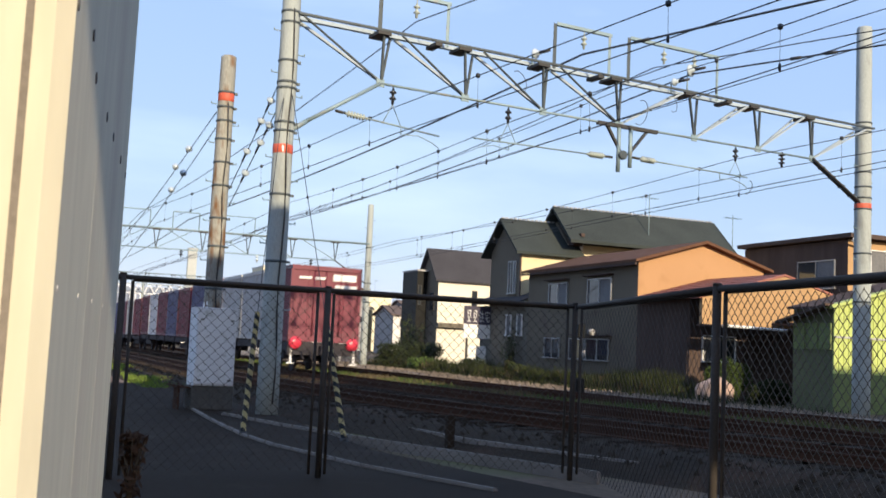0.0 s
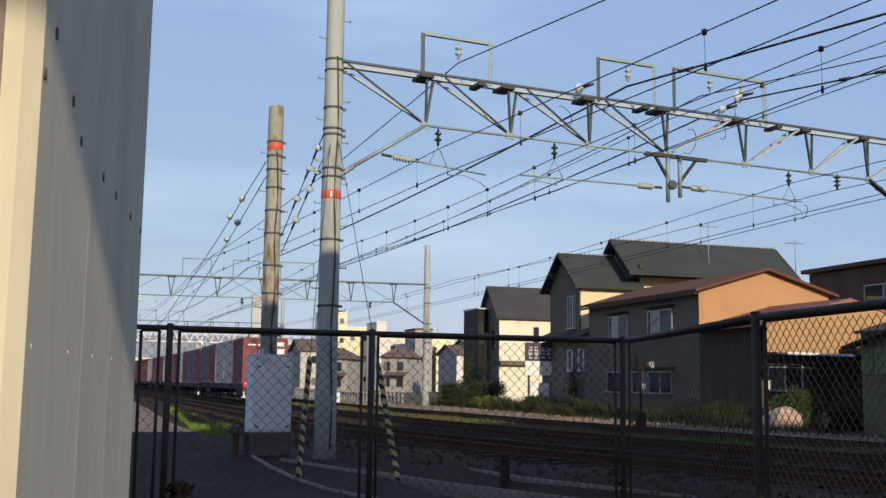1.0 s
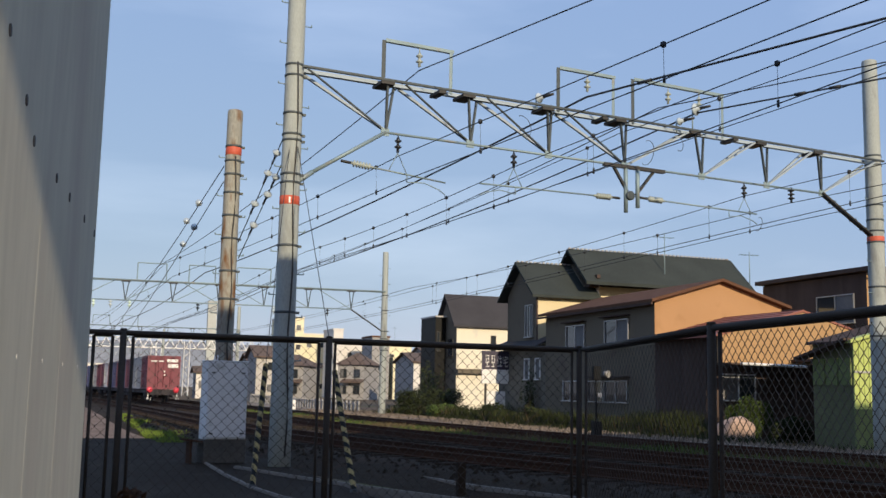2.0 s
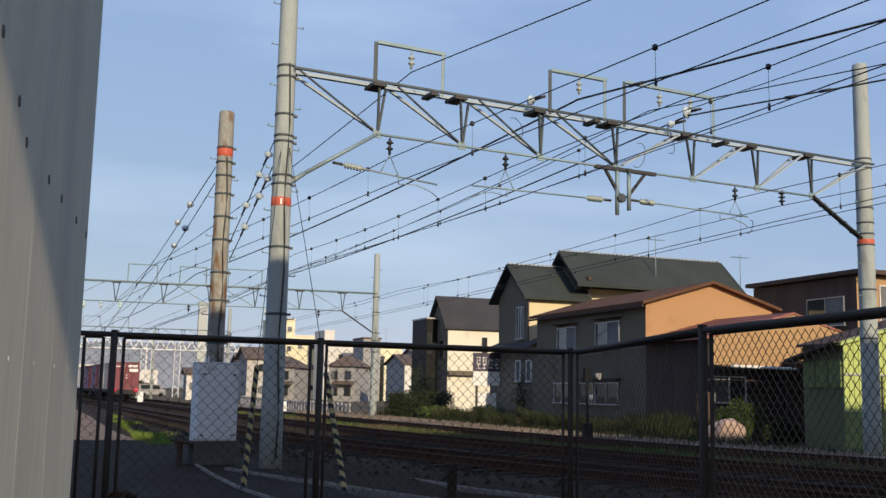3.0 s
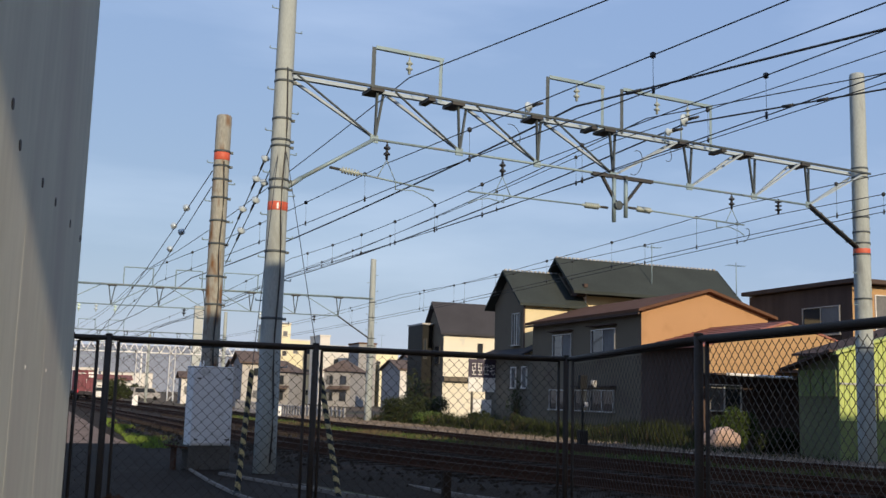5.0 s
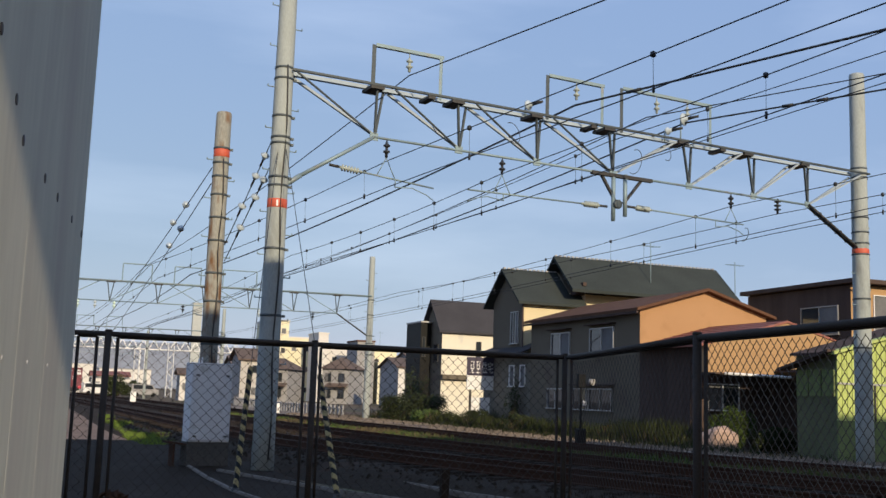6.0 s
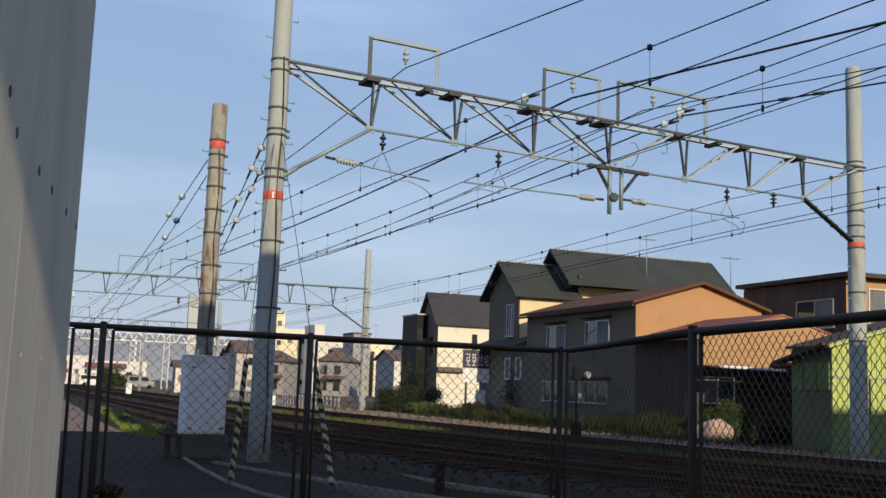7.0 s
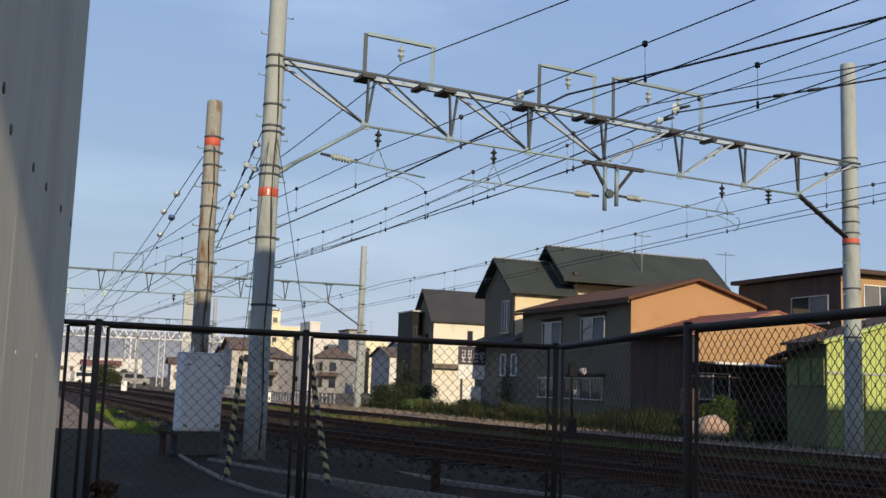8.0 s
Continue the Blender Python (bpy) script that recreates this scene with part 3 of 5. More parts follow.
GM = Matrix.Translation(G0) @ Matrix.Rotation(math.atan2(GD.y, GD.x), 4, 'Z')


def angle_bar(bm, a, b, w=0.06, t=0.007, flip=1):
    """An L-shaped bar from a to b."""
    a, b = Vector(a), Vector(b)
    d = (b - a).normalized()
    s = Vector((0, 1, 0))
    u = d.cross(s).normalized()
    for p, q in ((s * w * flip, u * t), (s * t * flip, u * w)):
        v = [bm.verts.new(c + e) for c in (a, b) for e in (Vector(), p, p + q, q)]
        fs = [bm.faces.new([v[i] for i in f]) for f in ((0, 1, 2, 3), (7, 6, 5, 4), (0, 4, 5, 1), (1, 5, 6, 2), (2, 6, 7, 3), (3, 7, 4, 0))]
        bmesh.ops.recalc_face_normals(bm, faces=fs)


def insulator(bm, a, b, r=0.07, sheds=3, core=0.03):
    a, b = Vector(a), Vector(b)
    L = (b - a).length
    prof = [(0.015, 0), (core, 0.01)]
    for k in range(sheds):
        h = L * (0.12 + 0.76 * k / sheds)
        s = L * 0.76 / sheds
        prof += [(core, h), (r, h + s * 0.25), (r * 0.95, h + s * 0.45), (core, h + s * 0.6)]
    prof += [(core, L - 0.01), (0.015, L)]
    lathe(bm, prof, a, b - a, n=10)


def feeder_frame(g, x0, x1, z0, z1, drop):
    bm = bmesh.new()
    angle_bar(bm, (x1, -0.03, z0), (x1, -0.03, z1), 0.075)
    angle_bar(bm, (x0, -0.03, z1), (x1 + 0.03, -0.03, z1), 0.075)
    f = part("feeder_frame", bm, M["steel"], g)
    # left upright in the dark steel, as its shaded face is painted in
    bm = bmesh.new()
    angle_bar(bm, (x0, -0.03, z0), (x0, -0.03, z1 + 0.03), 0.09)
    part("upright", bm, M["chord"], f)
    bm = bmesh.new()
    for x in drop:
        rod(bm, (x, 0, z1), (x, 0, z1 - 0.12), 0.012, n=6)
        insulator(bm, (x, 0, z1 - 0.1), (x, 0, z1 - 0.42), 0.075, 2)
        part("insulator", bm, M["greenpor"], f)
        bm = bmesh.new()
    bm.free()


def gantry():
    g = empty("catenary_gantry", GM.copy(), "galvanised steel truss beam carrying the overhead lines", "gantry", "gantries")
    zt, zb = 7.80, 6.76
    # front chord dark, rear chord in the colour of sunlit steel
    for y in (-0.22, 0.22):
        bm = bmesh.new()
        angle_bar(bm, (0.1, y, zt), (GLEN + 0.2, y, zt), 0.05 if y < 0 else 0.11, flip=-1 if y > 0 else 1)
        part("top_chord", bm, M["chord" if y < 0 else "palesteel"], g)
    bm = bmesh.new()
    rod(bm, (2.0, 0, zb), (14.4, 0, zb), 0.027, n=10)
    part("bottom_chord", bm, M["steel"], g)
    nodes_b = [2.0, 4.0, 6.0, 8.1, 10.4, 12.5, 14.4]
    tops_l = [1.85, 3.75, 5.75, 7.75, 9.95, 12.05, 14.0]
    tops_r = [2.2, 4.2, 6.15, 8.25, 10.6, 12.7, 14.6]
    for i, (xb, xl, xr) in enumerate(zip(nodes_b, tops_l, tops_r)):
        for x, y, m in ((xl + 0.08, -0.2, "chord"), (xr + 0.04, 0.2, "chord")):
            bm = bmesh.new()
            angle_bar(bm, (x, y, zt), (xb, 0.0, zb), 0.046)
            part("hanger", bm, M[m], g)
        bm = bmesh.new()
        box(bm, xl - 0.06, xl + 0.24, -0.25, 0.25, zt - 0.075, zt - 0.012)
        part("gusset_plate", bm, M["darksteel"], g)
        bm = bmesh.new()
        box(bm, xb - 0.09, xb + 0.09, -0.012, 0.012, zb - 0.07, zb + 0.09)
        part("node_plate", bm, M["steel"], g)
    # diagonals run down to the middle from both ends
    tops = [0.2, 2.35, 4.3, 6.3]
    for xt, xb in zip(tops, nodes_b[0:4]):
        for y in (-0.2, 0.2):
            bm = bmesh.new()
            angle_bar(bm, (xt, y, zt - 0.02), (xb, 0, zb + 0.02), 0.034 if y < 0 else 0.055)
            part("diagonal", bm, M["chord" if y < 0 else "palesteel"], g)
    for xt, xb in zip((9.85, 11.95, 13.9, 16.2), (8.1, 10.4, 12.5, 14.4)):
        for y in (-0.2, 0.2):
            bm = bmesh.new()
            angle_bar(bm, (xt, y, zt - 0.02), (xb, 0, zb + 0.02), 0.045 if y < 0 else 0.055)
            part("diagonal", bm, M["palesteel"], g)
    # end struts down to the poles
    bm = bmesh.new()
    rod(bm, (2.0, 0, zb), (0.45, 0, 5.75), 0.04, n=10)
    rod(bm, (0.45, 0, 5.75), (0.12, 0, 5.5), 0.05, n=10)
    part("end_strut", bm, M["steel"], g)
    bm = bmesh.new()
    for y in (-0.05, 0.05):
        rod(bm, (14.4, y, zb), (16.25, y, 5.75), 0.035, n=8)
    for k in range(4):
        q = lerp((14.4, 0, zb), (16.25, 0, 5.75), 0.2 + 0.2 * k)
        box(bm, q[0] - 0.03, q[0] + 0.03, -0.1, 0.1, q[2] - 0.03, q[2] + 0.03)
    part("end_strut", bm, M["darksteel"], g)
    # the double hanging post under the middle
    for x0, x1 in ((7.75, 8.2), (8.95, 8.4)):
        bm = bmesh.new()
        angle_bar(bm, (x0, 0, 6.75), (x1, 0, 6.1), 0.06)
        part("hanging_strut", bm, M["darksteel"], g)
    for x, z0 in ((8.13, 5.66), (8.47, 5.8)):
        bm = bmesh.new()
        rod(bm, (x, 0, z0), (x, 0, 6.8), 0.05, n=10)
        part("hanging_post", bm, M["steel"], g)
    bm = bmesh.new()
    box(bm, 7.5, 9.25, -0.05, 0.05, 6.7, 6.78)
    part("cross_channel", bm, M["darksteel"], g)
    bm = bmesh.new()
    lathe(bm, [(0.08, -0.04), (0.11, -0.03), (0.11, 0.03), (0.08, 0.04)], (8.2, -0.08, 6.05), (0, 1, 0), n=14)
    part("cable_ring", bm, M["chord"], g)
    for x in (3.2, 7.4, 11.3):
        bm = bmesh.new()
        box(bm, x - 0.08, x + 0.08, -0.24, 0.24, zt - 0.08, zt - 0.012)
        part("saddle_plate", bm, M["darksteel"], g)
    feeder_frame(g, 1.96, 3.53, 7.80, 8.70, (2.75,))
    feeder_frame(g, 6.28, 7.80, 7.80, 8.80, (7.05,))
    feeder_frame(g, 8.37, 11.1, 7.80, 8.85, (9.4, 10.35))
    # large strain insulators on the top chord
    for x, z, r in ((5.75, 8.05, 0.12), (9.75, 8.05, 0.10), (10.25, 8.42, 0.16)):
        i = empty("strain_insulator", GM.copy(), "large white porcelain strain insulator", "insulator", "strain insulators")
        bm = bmesh.new()
        insulator(bm, (x - 0.02, 0.1, z), (x + 0.05, -0.12, z + 0.01), r, 1, 0.05)
        part("porcelain_body", bm, M["porcelain"], i)
        bm = bmesh.new()
        rod(bm, (x + 0.045, -0.11, z + 0.01), (x + 0.14, -0.36, z + 0.02), 0.045, 0.03, n=8)
        part("end_cap", bm, M["darksteel"], i)
        bm = bmesh.new()
        rod(bm, (x - 0.02, 0.1, z), (x - 0.02, 0.1, 7.8), 0.02, n=6)
        part("pin", bm, M["steel"], i)
    return g


gantry()


def registration_arm(x_in, x_out, z_in, z_out, vx, label):
    """A pull-off pipe with its insulator and its V-shaped hanger; messenger insulator above."""
    a = empty("registration_arm", GM.copy(), label, "catenary arm", "registration arms")
    s = 1 if x_out > x_in else -1
    p0, p1 = Vector((x_in, 0, z_in)), Vector((x_out, 0, z_out))
    d = (p1 - p0).normalized()
    bm = bmesh.new()
    rod(bm, p0, p0 + d * 0.25, 0.03, n=8)
    part("clevis", bm, M["darksteel"], a)
    bm = bmesh.new()
    insulator(bm, p0 + d * 0.2, p0 + d * 0.72, 0.075, 6)
    part("insulator", bm, M["greenpor"], a)
    bm = bmesh.new()
    rod(bm, p0 + d * 0.7, p1, 0.019, n=8)
    part("pipe", bm, M["steel"], a)
    bm = bmesh.new()
    tube(bm, [p1 - d * 0.9 + Vector((0, 0, -0.16)), p1 - d * 0.5 + Vector((0, 0, -0.1)), p1 - d * 0.15 + Vector((0, 0, -0.18)), p1 + Vector((0, 0, -0.26))], 0.011)
    rod(bm, p1 - d * 0.9 + Vector((0, 0, -0.16)), p1 - d * 0.9, 0.012, n=6)
    part("steady_arm", bm, M["steel"], a)
    zt = 6.78
    bm = bmesh.new()
    rod(bm, (vx, 0, zt), (vx, 0, zt - 0.1), 0.014, n=6)
    insulator(bm, (vx, 0, zt - 0.08), (vx, 0, zt - 0.42), 0.075, 2)
    part("hanging_insulator", bm, M["brownpor"], a)
    bm = bmesh.new()
    for q in (-0.2, 0.22):
        k = (vx + q - x_in) / (x_out - x_in)
        rod(bm, (vx, 0, zt - 0.42), (vx + q, 0, z_in + (z_out - z_in) * k), 0.01, n=6)
    part("hanger_v", bm, M["steel"], a)
    return a


registration_arm(1.05, 3.42, 6.05, 5.85, 2.3, "steel pull-off arm with ribbed insulator under the gantry")
registration_arm(7.95, 4.25, 5.98, 5.93, 5.1, "steel pull-off arm with ribbed insulator under the gantry")
registration_arm(8.55, 12.15, 6.05, 6.0, 11.75, "steel pull-off arm with ribbed insulator under the gantry")
o = empty("hanging_insulator", GM.copy(), "dark ribbed insulator hanging from the gantry", "insulator", "hanging insulators")
bm = bmesh.new()
insulator(bm, (13.33, 0, 6.8), (13.33, 0, 6.4), 0.09, 3)
part("porcelain_body", bm, M["brownpor"], o)


def far_gantry(xa, ya, xb, yb, zt, frames):
    a, b = Vector((xa, ya, 0)), Vector((xb, yb, 0))
    L = (b - a).length
    m = Matrix.Translation(a) @ Matrix.Rotation(math.atan2(b.y - a.y, b.x - a.x), 4, 'Z')
    g = empty("catenary_gantry", m, "distant galvanised steel gantry over the tracks", "gantry", "gantries")
    bm = bmesh.new()
    for y in (-0.2, 0.2):
        rod(bm, (0, y, zt), (L, y, zt), 0.035, n=6)
    part("top_chord", bm, M["steel"], g)
    bm = bmesh.new()
    rod(bm, (1.8, 0, zt - 1), (L - 1.8, 0, zt - 1), 0.03, n=6)
    part("bottom_chord", bm, M["steel"], g)
    n = 7
    for k in range(n):
        x = 1.8 + (L - 3.6) * k / (n - 1)
        bm = bmesh.new()
        rod(bm, (x, 0, zt - 1), (x + (1.9 if k < n // 2 else -1.9) * 0.95, 0, zt), 0.022, n=5)
        part("diagonal", bm, M["steel"], g)
        for q in (-0.16, 0.16):
            bm = bmesh.new()
            rod(bm, (x, 0, zt - 1), (x + q, q, zt), 0.026, n=5)
            part("hanger", bm, M["chord"], g)
        bm = bmesh.new()
        box(bm, x - 0.22, x + 0.22, -0.22, 0.22, zt - 0.07, zt - 0.01)
        part("gusset_plate", bm, M["darksteel"], g)
    for x, s in ((1.8, -1), (L - 1.8, 1)):
        bm = bmesh.new()
        rod(bm, (x, 0, zt - 1), (x + s * 1.7, 0, zt - 2.1), 0.04, n=5)
        part("end_strut", bm, M["darksteel"], g)
    for x0, x1 in frames:
        bm = bmesh.new()
        rod(bm, (x0, 0, zt), (x0, 0, zt + 0.9), 0.03, n=5)
        rod(bm, (x1, 0, zt), (x1, 0, zt + 0.9), 0.03, n=5)
        rod(bm, (x0, 0, zt + 0.9), (x1, 0, zt + 0.9), 0.03, n=5)
        part("feeder_bracket", bm, M["steel"], g)
    for x, m in ((2.6, "greenglass"), (3.4, "porcelain"), (4.3, "greenglass"), (7.6, "brownpor"), (11.4, "porcelain"), (14.2, "brownpor")):
        bm = bmesh.new()
        insulator(bm, (x, 0, zt - 1), (x, 0, zt - 1.4), 0.1, 2)
        part("insulator", bm, M[m], g)


far_gantry(-0.2, 52.5, 17.02, 51.4, 6.62, ((4.6, 6.0), (7.1, 8.4), (9.5, 11.2)))
for y in (95.0, 140.0):
    x0 = main_x(y) - 9.0
    concrete_pole(pose(x0, y, 0), 8.75, 0.19, 0.15, "far grey concrete overhead-line pole", bands=(4.5, 6.4))
    concrete_pole(pose(x0 + 17.2, y - 0.8, 0), 8.75, 0.19, 0.15, "far grey concrete overhead-line pole", bands=(4.5, 6.4))
    far_gantry(x0, y, x0 + 17.2, y - 0.8, 6.62, ((4.6, 6.0), (7.1, 8.4)))


# slack jumper cables round the insulators
for s, z, r, tilt in ((5.35, 7.35, 0.26, 0.4), (8.75, 7.15, 0.28, -0.3), (9.7, 7.5, 0.2, 0.2), (12.2, 5.75, 0.16, -0.4)):
    bm = bmesh.new()
    pts = []
    for k in range(15):
        a = -2.0 + 4.0 * k / 14
        pts.append(GM @ Vector((s + math.cos(a) * r * 0.7, tilt * math.sin(a) * r, z + math.sin(a) * r)))
    tube(bm, pts, 0.008, n=5)
    tagged(part("jumper_cable", bm, M["wire"]), "slack dark jumper cable looped at the gantry", "cable", "jumper cables")


# ---------------------------------------------------------------- overhead wires
def gpt(s, z):
    p = GM @ Vector((s, 0, z))
    return p


def wire_points(s, z, near, far, sag=0.0):
    """A wire as a list of points: in from the near side, over the gantry, on to the next one and along the tracks."""
    g, near, far = gpt(s, z), Vector(near), Vector(far)
    pts = []
    for k in range(13):
        y = -2.6 + (g.y + 2.6) * k / 13
        pts.append(g + (near - g) * ((y - g.y) / (near.y - g.y)))
    for k in range(19):
        q = k / 18
        p = g.lerp(far, q)
        p.z -= 4 * sag * q * (1 - q)
        pts.append(p)
    for k in range(1, 22):
        y = far.y + 8 * k
        pts.append(Vector((far.x + main_x(y) - main_x(far.y), y, far.z - 1.2 * abs(math.sin(k * 8 / 45 * math.pi)) * sag)))
    return pts


def feeder(s, z, near, far, r, sag):
    bm = bmesh.new()
    tube(bm, wire_points(s, z, near, far, sag), r, n=5)
    return tagged(part("feeder_wire", bm, M["wire"]), "dark overhead feeder cable", "wire", "overhead wires")


def catenary(messenger, contact):
    c = empty("overhead_line", None, "contact wire hung by droppers from a messenger wire", "overhead line", "overhead lines")
    mp, cp = wire_points(*messenger, 0.12), wire_points(*contact, 0.03)
    bm = bmesh.new()
    tube(bm, mp, 0.010, n=5)
    part("messenger_wire", bm, M["wire"], c)
    bm = bmesh.new()
    tube(bm, cp, 0.010, n=5)
    part("contact_wire", bm, M["wire"], c)
    for i in range(2, len(mp) - 1, 3):
        a = mp[i]
        k = next((q for q in range(1, len(cp)) if cp[q].y >= a.y), len(cp) - 1)
        b = cp[k - 1].lerp(cp[k], (a.y - cp[k - 1].y) / (cp[k].y - cp[k - 1].y))
        bm = bmesh.new()
        rod(bm, a, b, 0.0035, n=4)
        lathe(bm, [(0.006, -0.05), (0.042, -0.03), (0.042, 0.03), (0.006, 0.05)], a, n=6)
        lathe(bm, [(0.005, -0.06), (0.022, -0.05), (0.022, 0.05), (0.005, 0.06)], b, n=6)
        part("dropper", bm, M["wire"], c)


feeder(2.75, 8.21, (9.18, 13.70, 8.16), (5.29, 51.77, 7.31), 0.013, 0.25)
feeder(7.03, 8.26, (14.55, 12.30, 8.21), (7.88, 53.79, 7.36), 0.026, 0.25)
feeder(9.09, 8.29, (16.48, 14.27, 8.24), (12.37, 54.00, 7.59), 0.014, 0.25)
feeder(10.26, 8.33, (17.37, 15.17, 8.28), (12.86, 53.44, 7.63), 0.022, 0.25)
catenary((2.34, 6.31, (8.82, 8.45, 6.26), (4.65, 40.16, 6.21)),
         (2.36, 5.75, (9.03, 6.98, 5.79), (4.81, 38.85, 5.55)))
catenary((5.04, 6.36, (10.70, 8.61, 6.31), (8.93, 34.62, 6.26)),
         (5.06, 5.63, (10.70, 8.54, 5.74), (8.89, 35.20, 5.71)))
catenary((7.96, 7.52, (13.79, 11.55, 7.47), (12.19, 46.75, 7.42)),
         (7.97, 6.82, (13.79, 11.57, 6.94), (12.10, 49.97, 7.30)))
catenary((11.72, 6.41, (16.98, 14.84, 6.36), (17.10, 46.94, 6.31)),
         (11.72, 5.60, (16.98, 14.86, 5.71), (17.10, 46.84, 5.58)))
catenary((13.16, 6.36, (18.36, 16.24, 6.31), (16.38, 44.80, 6.26)),
         (13.15, 5.87, (18.36, 16.25, 5.92), (16.38, 44.70, 5.29)))
# clamps and spacers on the thick feeders
for s, z, near, q in ((7.03, 8.26, (14.55, 12.30, 8.21), 0.2), (10.26, 8.33, (17.37, 15.17, 8.28), 0.5), (10.26, 8.33, (17.37, 15.17, 8.28), 0.66)):
    a = gpt(s, z)
    b = Vector(near)
    bm = bmesh.new()
    rod(bm, a.lerp(b, q), a.lerp(b, q + 0.05), 0.04, n=8)
    tagged(part("wire_clamp", bm, M["wire"]), "dark sleeve clamped round a feeder cable", "clamp", "wire clamps")


# ---------------------------------------------------------------- things by the lane
def guy_wire(top, foot, label):
    g = empty("guy_wire", None, label, "guy wire", "guy wires")
    top, foot = Vector(top), Vector(foot)
    bm = bmesh.new()
    rod(bm, top, foot, 0.007, n=5)
    part("cable", bm, M["wire"], g)
    d = (top - foot).normalized()
    L, n, rows, pitch = 2.25, 12, 120, 0.19
    u = d.orthogonal().normalized()
    v = d.cross(u)
    for m, lo in (("yellow", 0.0), ("black", 0.5)):
        bm = bmesh.new()
        grid = [[bm.verts.new(foot + d * (L * i / rows) + (u * math.cos(k * math.tau / n) + v * math.sin(k * math.tau / n)) * 0.043) for k in range(n)] for i in range(rows + 1)]
        for i in range(rows):
            for k in range(n):
                if lo <= (k / n + L * i / rows / pitch) % 1.0 < lo + 0.5:
                    bm.faces.new((grid[i][k], grid[i][(k + 1) % n], grid[i + 1][(k + 1) % n], grid[i + 1][k])).smooth = True
        bmesh.ops.delete(bm, geom=[q for q in bm.verts if not q.link_faces], context='VERTS')
        part("guard_stripe", bm, M[m], g)
    bm = bmesh.new()
    rod(bm, foot - Vector((0, 0, 0.1)), foot + d * 0.06, 0.06, n=10)
    part("anchor", bm, M["darksteel"], g)


guy_wire((5.12, 18.45, 6.2), (5.09, 13.45, 0.0), "thin guy wire with a black-and-yellow striped guard")
guy_wire((4.95, 18.42, 6.1), (3.77, 14.31, 0.0), "thin guy wire with a black-and-yellow striped guard")


def equipment_cabinet():
    c = empty("equipment_cabinet", pose(4.08, 19.6, 0, 0, 0, 8), "pale grey metal trackside cabinet on a concrete plinth", "cabinet")
    bm = rbox(-0.42, 0.42, -0.22, 0.25, 0.0, 0.46, 0.015)
    part("plinth", bm, M["plinth"], c, "dark stained concrete plinth")
    bm = rbox(-0.40, 0.40, -0.24, 0.24, 0.463, 1.95, 0.012)
    part("body", bm, M["cabinet"], c)
    bm = rbox(-0.408, 0.408, -0.25, 0.25, 1.953, 1.985, 0.012)
    part("lid", bm, M["cabinet"], c)
    for z0, z1 in ((0.50, 0.76), (0.775, 1.93)):
        bm = rbox(-0.375, 0.375, -0.262, -0.242, z0, z1, 0.006)
        d = part("door", bm, M["cabinet"], c)
        for x in (-0.30, 0.30):
            bm = rbox(x - 0.035, x + 0.035, -0.276, -0.264, z1 - 0.2, z1 - 0.17, 0.004)
            part("latch", bm, M["darksteel"], d)
    bm = bmesh.new()
    prism(bm, [(-0.78, 0.44), (-0.43, 0.40), (-0.43, 0.43), (-0.78, 0.48)], 'y', -0.2, 0.2)
    box(bm, -0.66, -0.62, -0.15, 0.15, 0.0, 0.43)
    part("cable_tray", bm, M["rail"], c, "rusty cable tray beside the plinth")
    bm = bmesh.new()
    for x in (-0.22, -0.16):
        lathe(bm, [(0.02, 0), (0.02, 0.05), (0.012, 0.1), (0.004, 0.12)], (x, 0.0, 1.985), n=8)
    part("lifting_eye", bm, M["white"], c)


equipment_cabinet()


def kerb_line(pts, label, w=0.12, h=0.14, step=1.0):
    k = empty("kerb", None, label, "kerb", "kerbs", "structure")
    pts = [Vector((*p, 0)) for p in pts]
    seg = []
    for a, b in zip(pts, pts[1:]):
        n = max(1, round((b - a).length / step))
        seg += [(a.lerp(b, i / n), a.lerp(b, (i + 1) / n)) for i in range(n)]
    for a, b in seg:
        d = (b - a).normalized()
        bm = bmesh.new()
        L = (b - a).length
        box(bm, -w / 2, w / 2, 0.006, L - 0.006, -0.12, h)
        bmesh.ops.bevel(bm, geom=[e for e in bm.edges if all(v.co.z > 0 for v in e.verts)], offset=0.015, segments=2, affect='EDGES')
        o = part("kerb_stone", bm, M["kerb"], k)
        o.matrix_basis = Matrix.Translation(a) @ Matrix.Rotation(math.atan2(d.y, d.x) - math.pi / 2, 4, 'Z')


kerb_line([(3.76, 19.6), (3.72, 16.6), (3.77, 14.3), (3.92, 12.9), (4.5, 10.6), (5.3, 8.6)], "pale concrete kerb along the lane", 0.08, 0.035)
kerb_line([(4.14, 18.2), (4.75, 16.0), (5.4, 14.0), (5.98, 12.6), (7.2, 9.8)], "pale concrete trough edge beside the track", 0.08, 0.05)
kerb_line([(5.9, 20.4), (6.24, 18.75), (6.6, 16.2), (7.02, 13.5), (8.2, 10.5)], "pale concrete trough edge beside the track", 0.10, 0.08)


def marker_post(x, y, h, label, r=0.06, m="sleeper"):
    bm = bmesh.new()
    box(bm, -r, r, -r, r, -0.1, h)
    bmesh.ops.bevel(bm, geom=list(bm.edges), offset=0.012, segments=2, affect='EDGES')
    o = part("marker_post", bm, M[m])
    o.location = (x, y, 0)
    return tagged(o, label, "post", "marker posts")


marker_post(6.75, 13.5, 0.42, "short concrete boundary post by the trough")
marker_post(14.6, 62.0, 0.75, "small white distance post beside the track", 0.13, "white")
marker_post(9.2, 100.0, 1.0, "small white distance post beside the track", 0.25, "white")


